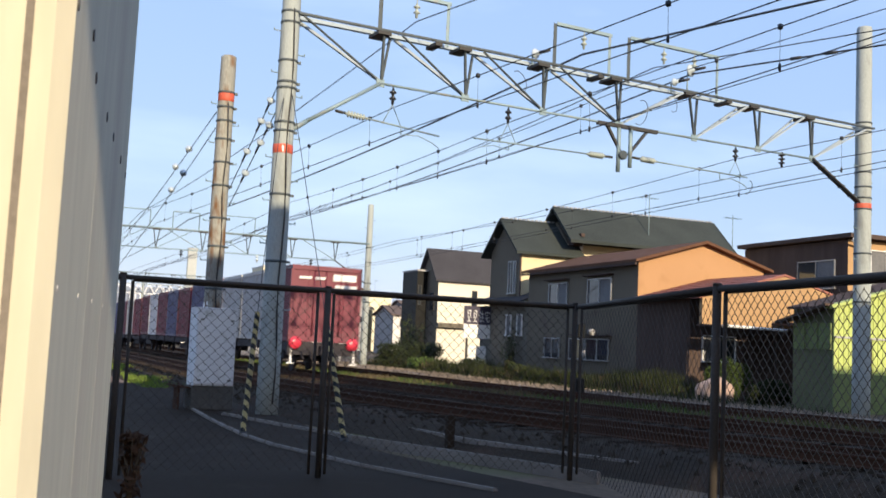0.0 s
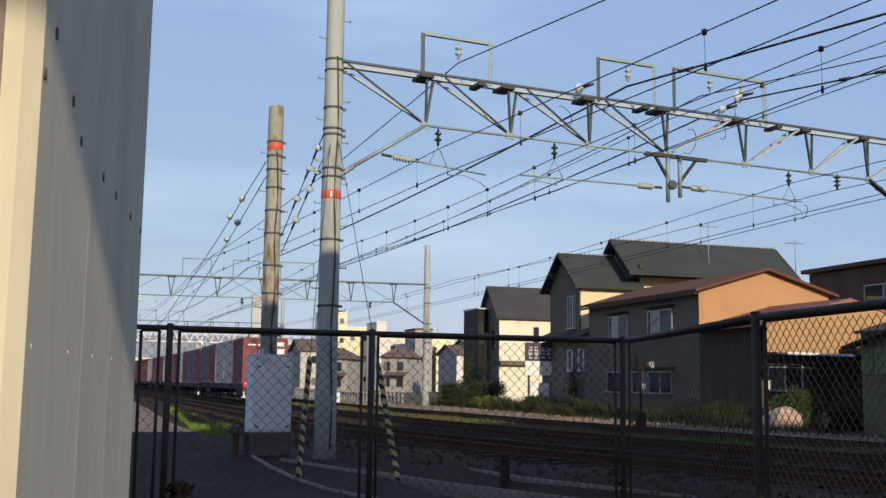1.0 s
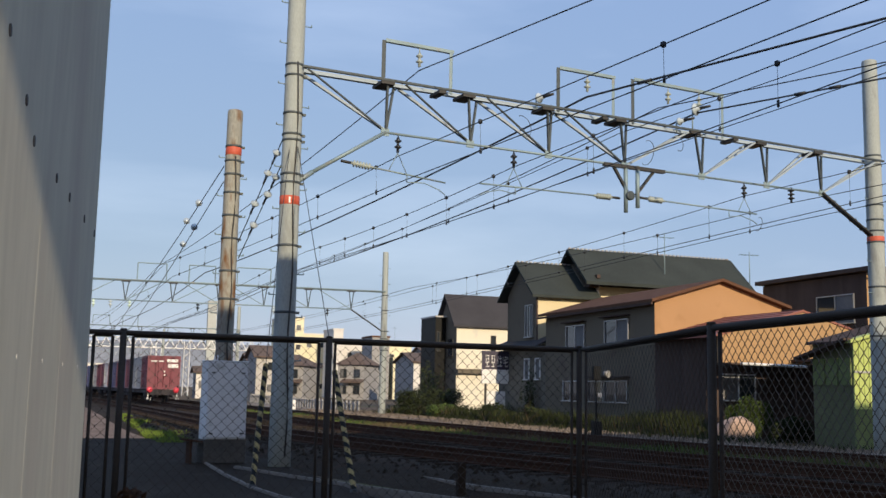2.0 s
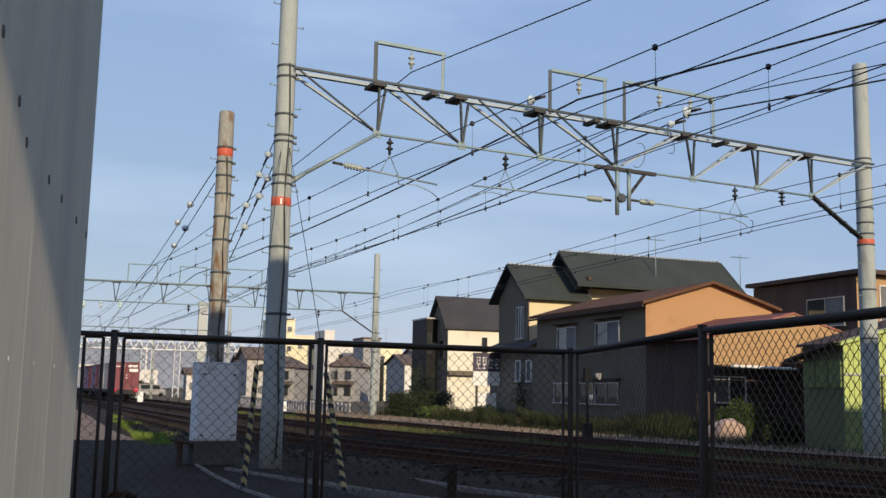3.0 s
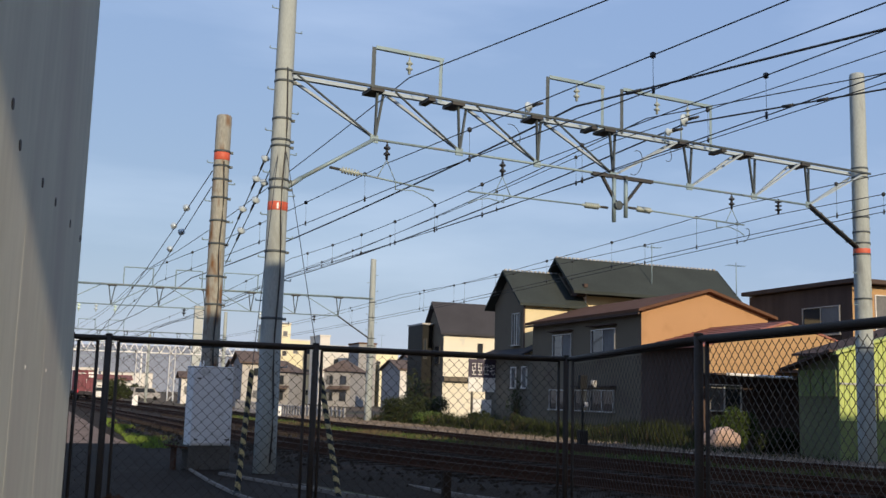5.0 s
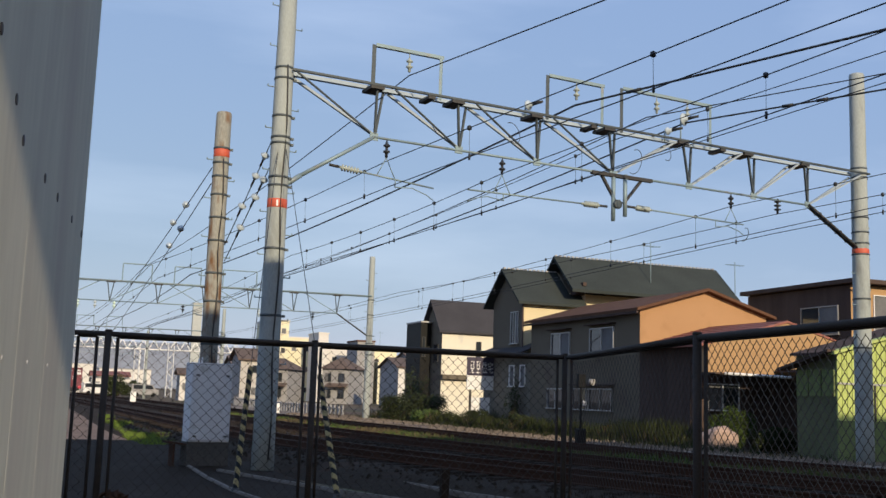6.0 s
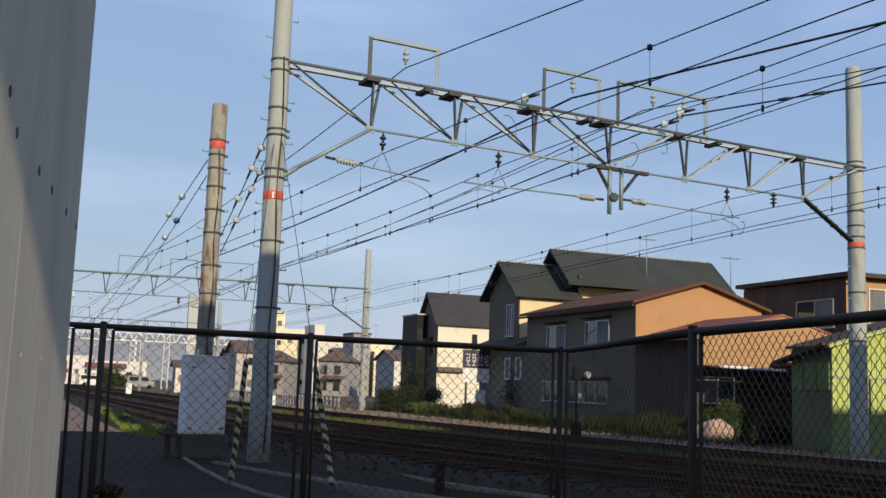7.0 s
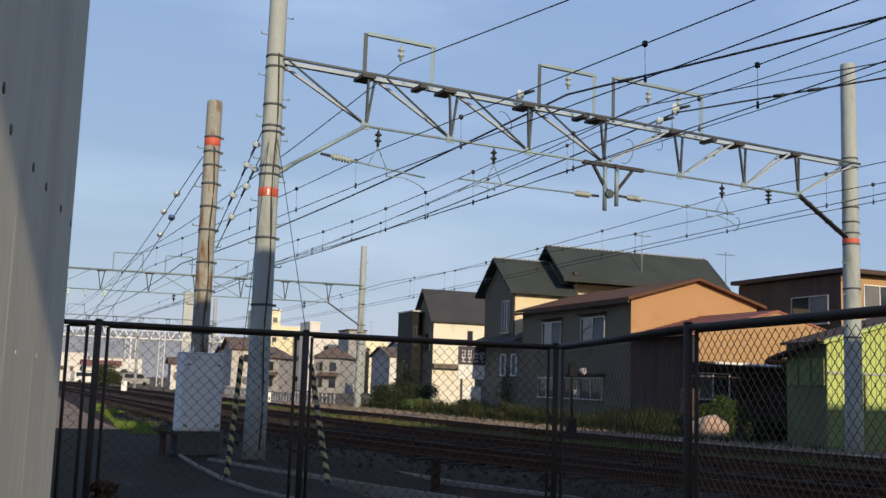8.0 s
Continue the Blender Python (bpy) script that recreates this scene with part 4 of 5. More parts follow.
def trackside_signal(x, y):
    s = empty("trackside_signal", pose(x, y, 0.0), "small dark signal on a short post between the tracks", "signal")
    bm = bmesh.new()
    rod(bm, (0, 0, -0.1), (0, 0, 2.2), 0.035, n=8)
    part("post", bm, M["black"], s)
    bm = rbox(-0.11, 0.11, -0.08, 0.08, 1.86, 2.25, 0.02)
    part("lamp_box", bm, M["black"], s)
    bm = bmesh.new()
    lathe(bm, [(0.07, 0), (0.10, 0.16), (0.095, 0.16), (0.06, 0.01)], (0.2, -0.08, 2.05), (0.7, -1, -0.2), n=12)
    part("hood", bm, M["far_grey"], s)
    bm = rbox(0.02, 0.14, -0.07, 0.07, 1.36, 1.5, 0.01)
    part("terminal_box", bm, M["whitec"], s, "small pale terminal box")
    bm = rbox(-0.13, 0.13, -0.1, 0.1, 0.3, 0.72, 0.02)
    part("junction_box", bm, M["black"], s)


trackside_signal(15.25, 24.9)


def strain_string(a, b, discs, label, gap=0.16):
    """A stay between two poles with porcelain discs in it."""
    g = empty("strain_stay", None, label, "stay wire", "stay wires")
    a, b = Vector(a), Vector(b)
    d = (b - a).normalized()
    bm = bmesh.new()
    n = 12
    tube(bm, [a.lerp(b, k / n) - Vector((0, 0, 0.25 * (k / n) * (1 - k / n) * (b - a).length * 0.08)) for k in range(n + 1)], 0.011, n=5)
    part("cable", bm, M["wire"], g)
    for q in discs:
        p = a + d * q
        bm = bmesh.new()
        insulator(bm, p - d * 0.08, p + d * 0.08, 0.09, 1, 0.04)
        part("disc", bm, M["porcelain"], g, "white porcelain disc")
        bm = bmesh.new()
        rod(bm, p + d * 0.1, p + d * 0.28, 0.022, n=6)
        part("clevis", bm, M["darksteel"], g)


strain_string((4.86, 18.7, 6.35), (4.42, 20.9, 4.55), (0.35, 0.9, 1.75), "stay wire with white discs between the two poles")
strain_string((4.86, 18.7, 5.85), (4.44, 20.9, 4.2), (0.35, 0.85, 1.75), "stay wire with white discs between the two poles")
strain_string((4.06, 20.95, 6.2), (3.1, 52.0, 3.7), (3.4, 5.4), "long stay wire with white discs beside the old pole")
strain_string((4.06, 20.95, 5.85), (3.7, 52.0, 3.5), (4.6, 6.8), "long stay wire with white discs beside the old pole")

# ---------------------------------------------------------------- leaves and grass
def leaf_cloud(name, label, centre, size, count, leaf, material, seed, category="bush", trunk=0, group="bushes"):
    rng = random.Random(seed)
    t = empty(name, pose(*centre), label, category, group)
    lobes = [(rng.uniform(-0.6, 0.6), rng.uniform(-0.6, 0.6), rng.uniform(0.25, 0.8), rng.uniform(0.25, 0.5)) for _ in range(9)]
    verts, faces = [], []
    for _ in range(count):
        lx, ly, lz, lr = rng.choice(lobes)
        d = Vector((rng.gauss(0, 1), rng.gauss(0, 1), rng.gauss(0, 1))).normalized() * lr * rng.uniform(0.5, 1.1)
        p = Vector(((lx + d.x) * size[0], (ly + d.y) * size[1], max(0.02, (lz + d.z * 0.8)) * size[2]))
        u = Vector((rng.gauss(0, 1), rng.gauss(0, 1), rng.gauss(0, 1))).normalized()
        v = u.orthogonal().normalized()
        s = leaf * rng.uniform(0.6, 1.4)
        i = len(verts)
        verts += [p - u * s, p + v * s * 0.45, p + u * s, p - v * s * 0.45]
        faces.append((i, i + 1, i + 2, i + 3))
    me = bpy.data.meshes.new("foliage")
    me.from_pydata(verts, [], faces)
    me.materials.append(material)
    o = new("foliage", me)
    o.parent = t
    bm = bmesh.new()
    for _ in range(10):
        lx, ly, lz, lr = rng.choice(lobes)
        a = Vector((rng.uniform(-0.1, 0.1), rng.uniform(-0.1, 0.1), -0.1))
        b = Vector((lx * size[0], ly * size[1], lz * size[2]))
        mid = a.lerp(b, 0.5) + Vector((0, 0, 0.15 * size[2]))
        tube(bm, [a, mid, b], [0.03 + trunk, 0.02 + trunk * 0.6, 0.008], n=5)
    part("stem", bm, M["twig"], t)
    return t


def grass_patch(label, n, region, h, material, seed, base=-0.1):
    rng = random.Random(seed)
    verts, faces = [], []
    k = 0
    while k < n:
        x, y = region(rng)
        dens = noise.noise((x * 0.5, y * 0.35, seed)) + 0.25
        if rng.random() > dens + 0.4:
            continue
        k += 1
        hh = h * rng.uniform(0.4, 1.2) * (0.7 + 0.6 * max(dens, 0))
        a = rng.uniform(0, 6.3)
        w = 0.02 + 0.02 * rng.random()
        dx, dy = math.cos(a), math.sin(a)
        lx, ly = rng.gauss(0, 0.3) * hh, rng.gauss(0, 0.3) * hh
        z = base(x, y) if callable(base) else base
        i = len(verts)
        verts += [(x - dx * w, y - dy * w, z), (x + dx * w, y + dy * w, z), (x + lx, y + ly, z + hh)]
        faces.append((i, i + 1, i + 2))
    me = bpy.data.meshes.new("grass")
    me.from_pydata(verts, [], faces)
    me.materials.append(material)
    return tagged(new("grass", me), label, "grass", kind="stuff")


# ---------------------------------------------------------------- houses
def window(parent, face, c, u0, u1, z0, z1, panes=2, curtain=True, frame_m="alu"):
    """A window on a wall: face 'x' looks towards -x at x = c, 'y' towards -y at y = c."""
    w = bmesh.new()

    def pt(bm, a0, a1, d0, d1, b0, b1):
        if face == 'x':
            box(bm, c - d1, c - d0, a0, a1, b0, b1)
        else:
            box(bm, a0, a1, c - d1, c - d0, b0, b1)
    t = 0.045
    for a0, a1, b0, b1 in ((u0, u1, z1 - t, z1), (u0, u0 + t, z0 + t, z1 - t), (u1 - t, u1, z0 + t, z1 - t)):
        pt(w, a0, a1, 0.0, 0.075, b0, b1)
    for k in range(1, panes):
        m = u0 + (u1 - u0) * k / panes
        pt(w, m - t / 2, m + t / 2, 0.0, 0.06, z0 + t, z1 - t)
    win = part("window", w, M[frame_m], parent)
    s = bmesh.new()
    pt(s, u0 - 0.04, u1 + 0.04, 0.0, 0.12, z0 - 0.01, z0 + t)
    part("sill", s, M[frame_m], win)
    for k in range(panes):
        a0 = u0 + (u1 - u0) * k / panes + t * 0.6
        a1 = u0 + (u1 - u0) * (k + 1) / panes - t * 0.6
        g = bmesh.new()
        pt(g, a0, a1, 0.004, 0.02, z0 + t, z1 - t)
        part("pane", g, M["curtain"] if curtain and k == 0 else M["pane"], win)
    return win


def roof_gable(parent, x0, x1, y0, y1, ze, zr, axis, over, thick, material, label=""):
    """A gable roof; axis is the way of its ridge."""
    bm = bmesh.new()
    if axis == 'y':
        m = (x0 + x1) / 2
        k = (zr - ze) / (m - x0)
        a, b, e = x0 - over, x1 + over, ze - over * k
        prism(bm, [(a, e), (m, zr), (b, e), (b, e + thick), (m, zr + thick), (a, e + thick)], 'y', y0 - over, y1 + over)
    else:
        m = (y0 + y1) / 2
        k = (zr - ze) / (m - y0)
        a, b, e = y0 - over, y1 + over, ze - over * k
        prism(bm, [(a, e), (m, zr), (b, e), (b, e + thick), (m, zr + thick), (a, e + thick)], 'x', x0 - over, x1 + over)
    return part("roof", bm, material, parent, label)


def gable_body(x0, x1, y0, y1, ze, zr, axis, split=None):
    """Walls with gables. The faces towards -y take the second material: brighter, for the sun on them."""
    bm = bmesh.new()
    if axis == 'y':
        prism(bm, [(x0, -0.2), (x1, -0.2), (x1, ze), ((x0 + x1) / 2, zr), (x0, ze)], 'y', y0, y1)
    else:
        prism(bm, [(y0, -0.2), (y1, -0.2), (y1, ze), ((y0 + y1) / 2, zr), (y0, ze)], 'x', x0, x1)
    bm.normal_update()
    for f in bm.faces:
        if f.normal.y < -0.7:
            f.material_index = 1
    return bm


def downpipe(parent, x, y, z0, z1):
    bm = bmesh.new()
    rod(bm, (x, y, z0), (x, y, z1), 0.045, n=8)
    part("downpipe", bm, M["brownwall"], parent)


def antenna(x, y, z, h, label="thin metal rooftop television aerial"):
    a = empty("roof_aerial", pose(x, y, z), label, "aerial", "aerials")
    bm = bmesh.new()
    rod(bm, (0, 0, -0.3), (0, 0, h), 0.025, n=6)
    part("mast", bm, M["steel"], a)
    bm = bmesh.new()
    rod(bm, (-0.6, 0, h * 0.9), (0.6, 0, h * 0.9), 0.014, n=5)
    for k in range(6):
        rod(bm, (-0.55 + 0.2 * k, -0.25, h * 0.9), (-0.55 + 0.2 * k, 0.25, h * 0.9), 0.01, n=4)
    part("boom", bm, M["steel"], a)


# grey two-storey house with an orange end wall
h = empty("house", None, "two-storey grey mortar house with orange end wall and brown roof", "house", "houses")
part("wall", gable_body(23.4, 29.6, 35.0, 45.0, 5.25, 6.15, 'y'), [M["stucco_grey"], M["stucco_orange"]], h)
roof_gable(h, 23.4, 29.6, 35.0, 45.0, 5.26, 6.17, 'y', 0.3, 0.12, M["brown_roof"], "brown sheet-metal roof")
window(h, 'x', 23.4, 40.9, 42.75, 3.5, 4.6, 2)
window(h, 'x', 23.4, 37.0, 39.05, 3.5, 4.65, 2)
window(h, 'x', 23.4, 41.5, 43.05, 1.1, 2.05, 2, False)
window(h, 'x', 23.4, 37.1, 39.1, 1.1, 2.05, 2, False)
window(h, 'x', 23.4, 39.25, 40.6, 1.1, 2.05, 1, False)
for y0, y1, z in ((40.8, 42.85, 4.72), (36.9, 39.15, 4.77), (36.9, 40.5, 2.17)):
    bm = bmesh.new()
    box(bm, 23.1, 23.4, y0, y1, z, z + 0.05)
    part("window_hood", bm, M["brownwall"], h)
bm = bmesh.new()
box(bm, 23.05, 23.13, 34.7, 45.3, 5.06, 5.15)
part("gutter", bm, M["brownwall"], h)

# low house with the faded red roof and an open car port
h = empty("house", None, "low tan mortar house with faded red roof and open car port", "house", "houses")
part("wall", gable_body(23.4, 30.2, 31.4, 34.9, 3.7, 4.5, 'y'), [M["brownwall"], M["brownwall"]], h)
roof_gable(h, 23.0, 30.2, 30.15, 34.75, 3.62, 4.6, 'y', 0.2, 0.08, M["red_roof"], "faded red sheet roof")
k = 23.2
while k < 30.0:
    z = 3.62 + 0.98 * (1 - abs(k - 26.6) / 3.6) + 0.082
    bm = bmesh.new()
    box(bm, k, k + 0.03, 29.96, 34.9, z - 0.02, z + 0.025)
    part("roof_batten", bm, M["red_roof"], h)
    k += 0.42
bm = bmesh.new()
prism(bm, [(22.95, 2.66), (29.9, 2.66), (29.9, 3.68), (26.6, 4.58), (22.95, 3.62)], 'y', 29.98, 30.14)
part("front_gable", bm, M["stucco_tan"], h)
bm = bmesh.new()
box(bm, 22.7, 26.2, 29.0, 29.97, 2.57, 2.63)
part("awning", bm, M["brownwall"], h)
bm = bmesh.new()
rod(bm, (23.1, 29.0, 2.6), (25.9, 29.0, 2.56), 0.05, n=8)
part("gutter", bm, M["white"], h, "white gutter pipe")
bm = bmesh.new()
prism(bm, [(26.0, 2.75), (30.5, 3.05), (30.5, 3.12), (26.0, 2.84)], 'y', 28.4, 29.97)
part("porch_roof", bm, M["brownwall"], h)
for x in (26.3, 29.8):
    bm = bmesh.new()
    box(bm, x - 0.06, x + 0.06, 29.99, 30.1, -0.2, 2.68)
    part("porch_post", bm, M["brownwall"], h)
window(h, 'y', 31.3, 23.9, 25.4, 1.3, 2.3, 2, True, "white")
# dark boards added over the wall to paint the shade inside the car port
bm = bmesh.new()
box(bm, 23.36, 30.2, 31.3, 31.397, -0.1, 3.6)
part("board_wall", bm, M["brownwall"], h)
bm = bmesh.new()
box(bm, 23.34, 23.397, 31.4, 34.9, 0.0, 3.6)
part("board_wall", bm, M["brownwall"], h)

# lime shed
h = empty("shed", None, "lime-green corrugated metal shed", "shed", "houses")
bm = bmesh.new()
prism(bm, [(24.42, -0.2), (30.5, -0.2), (30.5, 4.85), (24.42, 3.22)], 'y', 25.05, 26.9)
# side wall colour already holds its shade
part("wall", bm, M["darklime"], h)
x = 24.42
while x < 30.4:
    zt = 3.25 + (x - 24.42) * 0.266
    bm = bmesh.new()
    box(bm, x, x + 0.10, 25.0, 25.05, 1.15, zt)
    part("siding_rib", bm, M["lime"], h)
    bm = bmesh.new()
    box(bm, x + 0.10, x + 0.2, 25.025, 25.05, 1.15, zt)
    part("siding_groove", bm, M["lime"], h)
    x += 0.2
for x in (25.9, 27.4, 28.9):
    bm = bmesh.new()
    box(bm, x - 0.03, x + 0.03, 24.96, 24.998, 1.15, 2.3)
    part("door_stile", bm, M["darksteel"], h)
bm = bmesh.new()
box(bm, 24.42, 30.5, 24.96, 24.998, 2.28, 2.34)
part("door_head", bm, M["greyc"], h)
bm = bmesh.new()
box(bm, 24.42, 30.5, 25.0, 25.05, -0.2, 1.15)
part("skirt", bm, M["dimlime"], h)
bm = bmesh.new()
prism(bm, [(24.15, 3.2), (30.8, 4.97), (30.8, 5.05), (24.15, 3.3)], 'y', 24.8, 25.1)
part("roof_edge", bm, M["lime"], h, "lime-green metal roof edge")
bm = bmesh.new()
prism(bm, [(24.15, 3.2), (30.8, 4.97), (30.8, 5.04), (24.15, 3.28)], 'y', 25.103, 26.9)
part("roof", bm, M["brownwall"], h)
for k in range(3):
    bm = bmesh.new()
    box(bm, 24.36, 24.418, 25.1 + 0.6 * k, 25.64 + 0.6 * k, 1.9, 2.75)
    part("wall_panel", bm, M["dimlime"], h)
bm = bmesh.new()
prism(bm, [(24.9, 3.28), (27.3, 2.72), (27.3, 2.8), (24.9, 3.36)], 'x', 23.95, 24.42)
part("side_eave", bm, M["brownwall"], h)

# dark brown house at the back
h = empty("house", None, "dark brown two-storey house with a lit tan end wall", "house", "houses")
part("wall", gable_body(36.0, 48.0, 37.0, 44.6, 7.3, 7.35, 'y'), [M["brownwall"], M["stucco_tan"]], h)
bm = bmesh.new()
box(bm, 35.7, 48.5, 36.5, 44.9, 7.36, 7.56)
part("roof", bm, M["brownwall"], h)
window(h, 'x', 36.0, 37.8, 40.4, 5.0, 6.4, 2)
window(h, 'y', 37.0, 37.3, 39.3, 4.7, 6.9, 2, True, "white")
bm = bmesh.new()
tube(bm, [(35.9, 36.5, 7.3), (35.9, 36.6, 7.2), (36.5, 36.9, 7.0), (36.55, 36.92, 6.8), (36.55, 36.92, 0)], 0.05, n=8)
part("downpipe", bm, M["white"], h)

antenna(40.3, 37.6, 7.55, 1.7)
antenna(40.9, 38.0, 7.55, 1.3)

# large cream house with green roofs
h = empty("house", None, "large cream two-storey house with dark green slate roofs", "house", "houses")
# grey gable sides on a cream house: their shade is put into the colour
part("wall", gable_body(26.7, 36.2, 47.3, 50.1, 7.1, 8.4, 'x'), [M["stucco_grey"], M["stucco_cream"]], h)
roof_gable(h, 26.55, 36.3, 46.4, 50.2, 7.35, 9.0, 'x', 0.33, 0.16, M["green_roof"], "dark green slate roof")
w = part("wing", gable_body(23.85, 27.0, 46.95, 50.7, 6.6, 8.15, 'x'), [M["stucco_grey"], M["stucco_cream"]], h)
roof_gable(h, 23.75, 27.0, 46.9, 50.75, 6.6, 8.2, 'x', 0.35, 0.13, M["green_roof"], "dark green slate roof")
window(h, 'x', 23.85, 47.4, 48.35, 4.3, 6.0, 3)
for x0, n, y, z in ((23.5, 13, 48.8, 8.33), (26.3, 41, 48.3, 9.16)):
    for k in range(n):
        bm = bmesh.new()
        box(bm, x0 + 0.25 * k, x0 + 0.14 + 0.25 * k, y - 0.06, y + 0.06, z, z + 0.07)
        part("ridge_tile", bm, M["greyc"], h)
bm = bmesh.new()
prism(bm, [(23.0, 3.72), (24.4, 4.3), (24.4, 4.38), (23.0, 3.8)], 'y', 45.3, 51.2)
part("lean_to_roof", bm, M["dark_roof"], h)
bm = bmesh.new()
box(bm, 23.62, 26.5, 45.4, 51.3, -0.2, 3.7)
part("annex", bm, M["greytan"], h)
window(h, 'x', 23.62, 46.0, 46.6, 2.1, 3.2, 1, True, "white")
window(h, 'x', 23.62, 47.3, 47.9, 2.1, 3.2, 1, True, "white")
downpipe(h, 23.82, 46.9, 0.0, 6.4)
bm = bmesh.new()
box(bm, 26.75, 27.3, 46.75, 47.29, 7.0, 7.42)
box(bm, 26.9, 27.1, 46.2, 46.6, 7.42, 7.6)
part("eave_return", bm, M["brownwall"], h)
bm = bmesh.new()
box(bm, 27.4, 27.55, 47.15, 47.29, 6.4, 7.3)
part("corner_trim", bm, M["white"], h)
antenna(31.4, 46.9, 7.6, 2.6)
antenna(36.55, 46.45, 7.72, 1.7)

# white house with the slate roof and the black cube beside it
h = empty("house", None, "white two-storey house with dark slate roof", "house", "houses")
# white front, grey sides: shade away from the sun is painted in
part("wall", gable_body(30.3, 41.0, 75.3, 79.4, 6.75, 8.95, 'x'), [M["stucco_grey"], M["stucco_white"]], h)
roof_gable(h, 30.25, 41.0, 75.3, 79.4, 6.8, 9.1, 'x', 0.3, 0.14, M["dark_roof"], "dark slate roof")
window(h, 'y', 75.3, 33.2, 33.65, 4.2, 5.9, 1, False, "darksteel")
window(h, 'x', 30.3, 76.0, 77.0, 4.2, 5.6, 1, False, "darksteel")
bm = bmesh.new()
box(bm, 30.3, 35.4, 74.9, 75.297, 2.85, 3.2)
part("balcony_slab", bm, M["stucco_grey"], h)
downpipe(h, 34.8, 75.2, 0, 6.6)
h = empty("house", None, "black cube-shaped modern house", "house", "houses")
bm = bmesh.new()
box(bm, 29.3, 29.8, 77.5, 81.0, -0.2, 7.35)
part("wall", bm, M["black"], h)
bm = bmesh.new()
box(bm, 29.8, 30.2, 77.7, 81.0, -0.2, 7.3)
part("side_block", bm, M["black"], h)
bm = bmesh.new()
box(bm, 29.25, 30.25, 77.4, 81.1, 7.35, 7.47)
part("roof_edge", bm, M["greyc"], h)
window(h, 'y', 77.5, 29.4, 29.7, 4.6, 6.2, 1, False, "darksteel")


# ---------------------------------------------------------------- sign board
def sign_board():
    s = empty("sign_board", pose(22.13, 50.0, 0), "violet and white sign board on posts beside the line", "sign")
    bm = rbox(-0.05, 1.5, -0.04, 0.04, 2.65, 3.62, 0.01)
    face = part("violet_panel", bm, M["sign_purple"], s, "dark violet panel with pale lettering")
    bm = rbox(1.503, 1.85, -0.04, 0.04, 1.9, 3.66, 0.01)
    part("white_panel", bm, M["white"], s)
    bm = rbox(-0.05, 1.5, -0.04, 0.04, 1.9, 2.645, 0.01)
    part("white_panel", bm, M["white"], s)
    for q in range(2):
        bm = bmesh.new()
        a = 0.09 + 0.345 * q
        for x0, x1, z0, z1 in ((0.04, 0.26, 3.36, 3.40), (0.06, 0.09, 3.05, 3.36), (0.21, 0.24, 3.05, 3.36), (0.09, 0.21, 3.19, 3.22), (0.04, 0.26, 3.0, 3.04), (0.12, 0.16, 2.8, 3.0), (0.03, 0.27, 2.78, 2.82)):
            box(bm, a + x0, a + x1, -0.046, -0.041, z0, z1)
        part("lettering_bar", bm, M["white"], face)
    cu = bpy.data.curves.new("lettering", 'FONT')
    cu.body, cu.size = "\u4f4f\u5b85", 0.34
    tmp = new("lettering", cu)
    bpy.context.view_layer.update()
    me = bpy.data.meshes.new_from_object(tmp.evaluated_get(bpy.context.evaluated_depsgraph_get()))
    bpy.data.objects.remove(tmp)
    me.materials.clear()
    me.materials.append(M["white"])
    o = new("lettering", me)
    o.parent = face
    o.matrix_basis = Matrix.Translation((0.78, -0.044, 2.84)) @ Matrix.Rotation(radians(90), 4, 'X') @ Matrix.Diagonal((1, 1.9, 1, 1))
    for x in (0.2, 1.65):
        bm = bmesh.new()
        box(bm, x - 0.05, x + 0.05, 0.045, 0.12, -0.1, 3.4)
        part("post", bm, M["darksteel"], s)
    bm = rbox(0.25, 1.3, -0.03, 0.03, 0.4, 1.5, 0.01)
    part("lower_panel", bm, M["white"], s)


sign_board()


# ---------------------------------------------------------------- stone, bushes, grass
def boulder(x, y, sx, sy, sz, label, material, seed):
    bm = bmesh.new()
    bmesh.ops.create_icosphere(bm, subdivisions=4, radius=1)
    for v in bm.verts:
        n = v.co.normalized()
        k = 1 + 0.16 * noise.noise(n * 1.7 + Vector((seed, 0, 0))) + 0.05 * noise.noise(n * 6)
        q = (abs(n.x) ** 4 + abs(n.y) ** 4 + abs(n.z) ** 4) ** -0.25
        v.co = Vector((n.x * sx, n.y * sy, max(n.z, -0.5) * sz)) * k * q
        if v.co.z < -0.25:
            v.co.z = -0.25
    for f in bm.faces:
        f.smooth = True
    o = part("boulder", bm, material)
    o.location = (x, y, 0)
    return tagged(o, label, "stone")


boulder(22.4, 28.35, 0.58, 0.45, 0.76, "rounded pale pinkish boulder by the far track", M["rock"], 3)
leaf_cloud("bush", "dense green shrub in front of the car port", (23.6, 29.2, -0.1), (1.2, 0.5, 1.5), 14000, 0.05, M["leaf"], 11)
leaf_cloud("bush", "dense green shrub in front of the car port", (25.2, 28.8, -0.1), (1.1, 0.5, 1.0), 8000, 0.05, M["darkleaf"], 12)
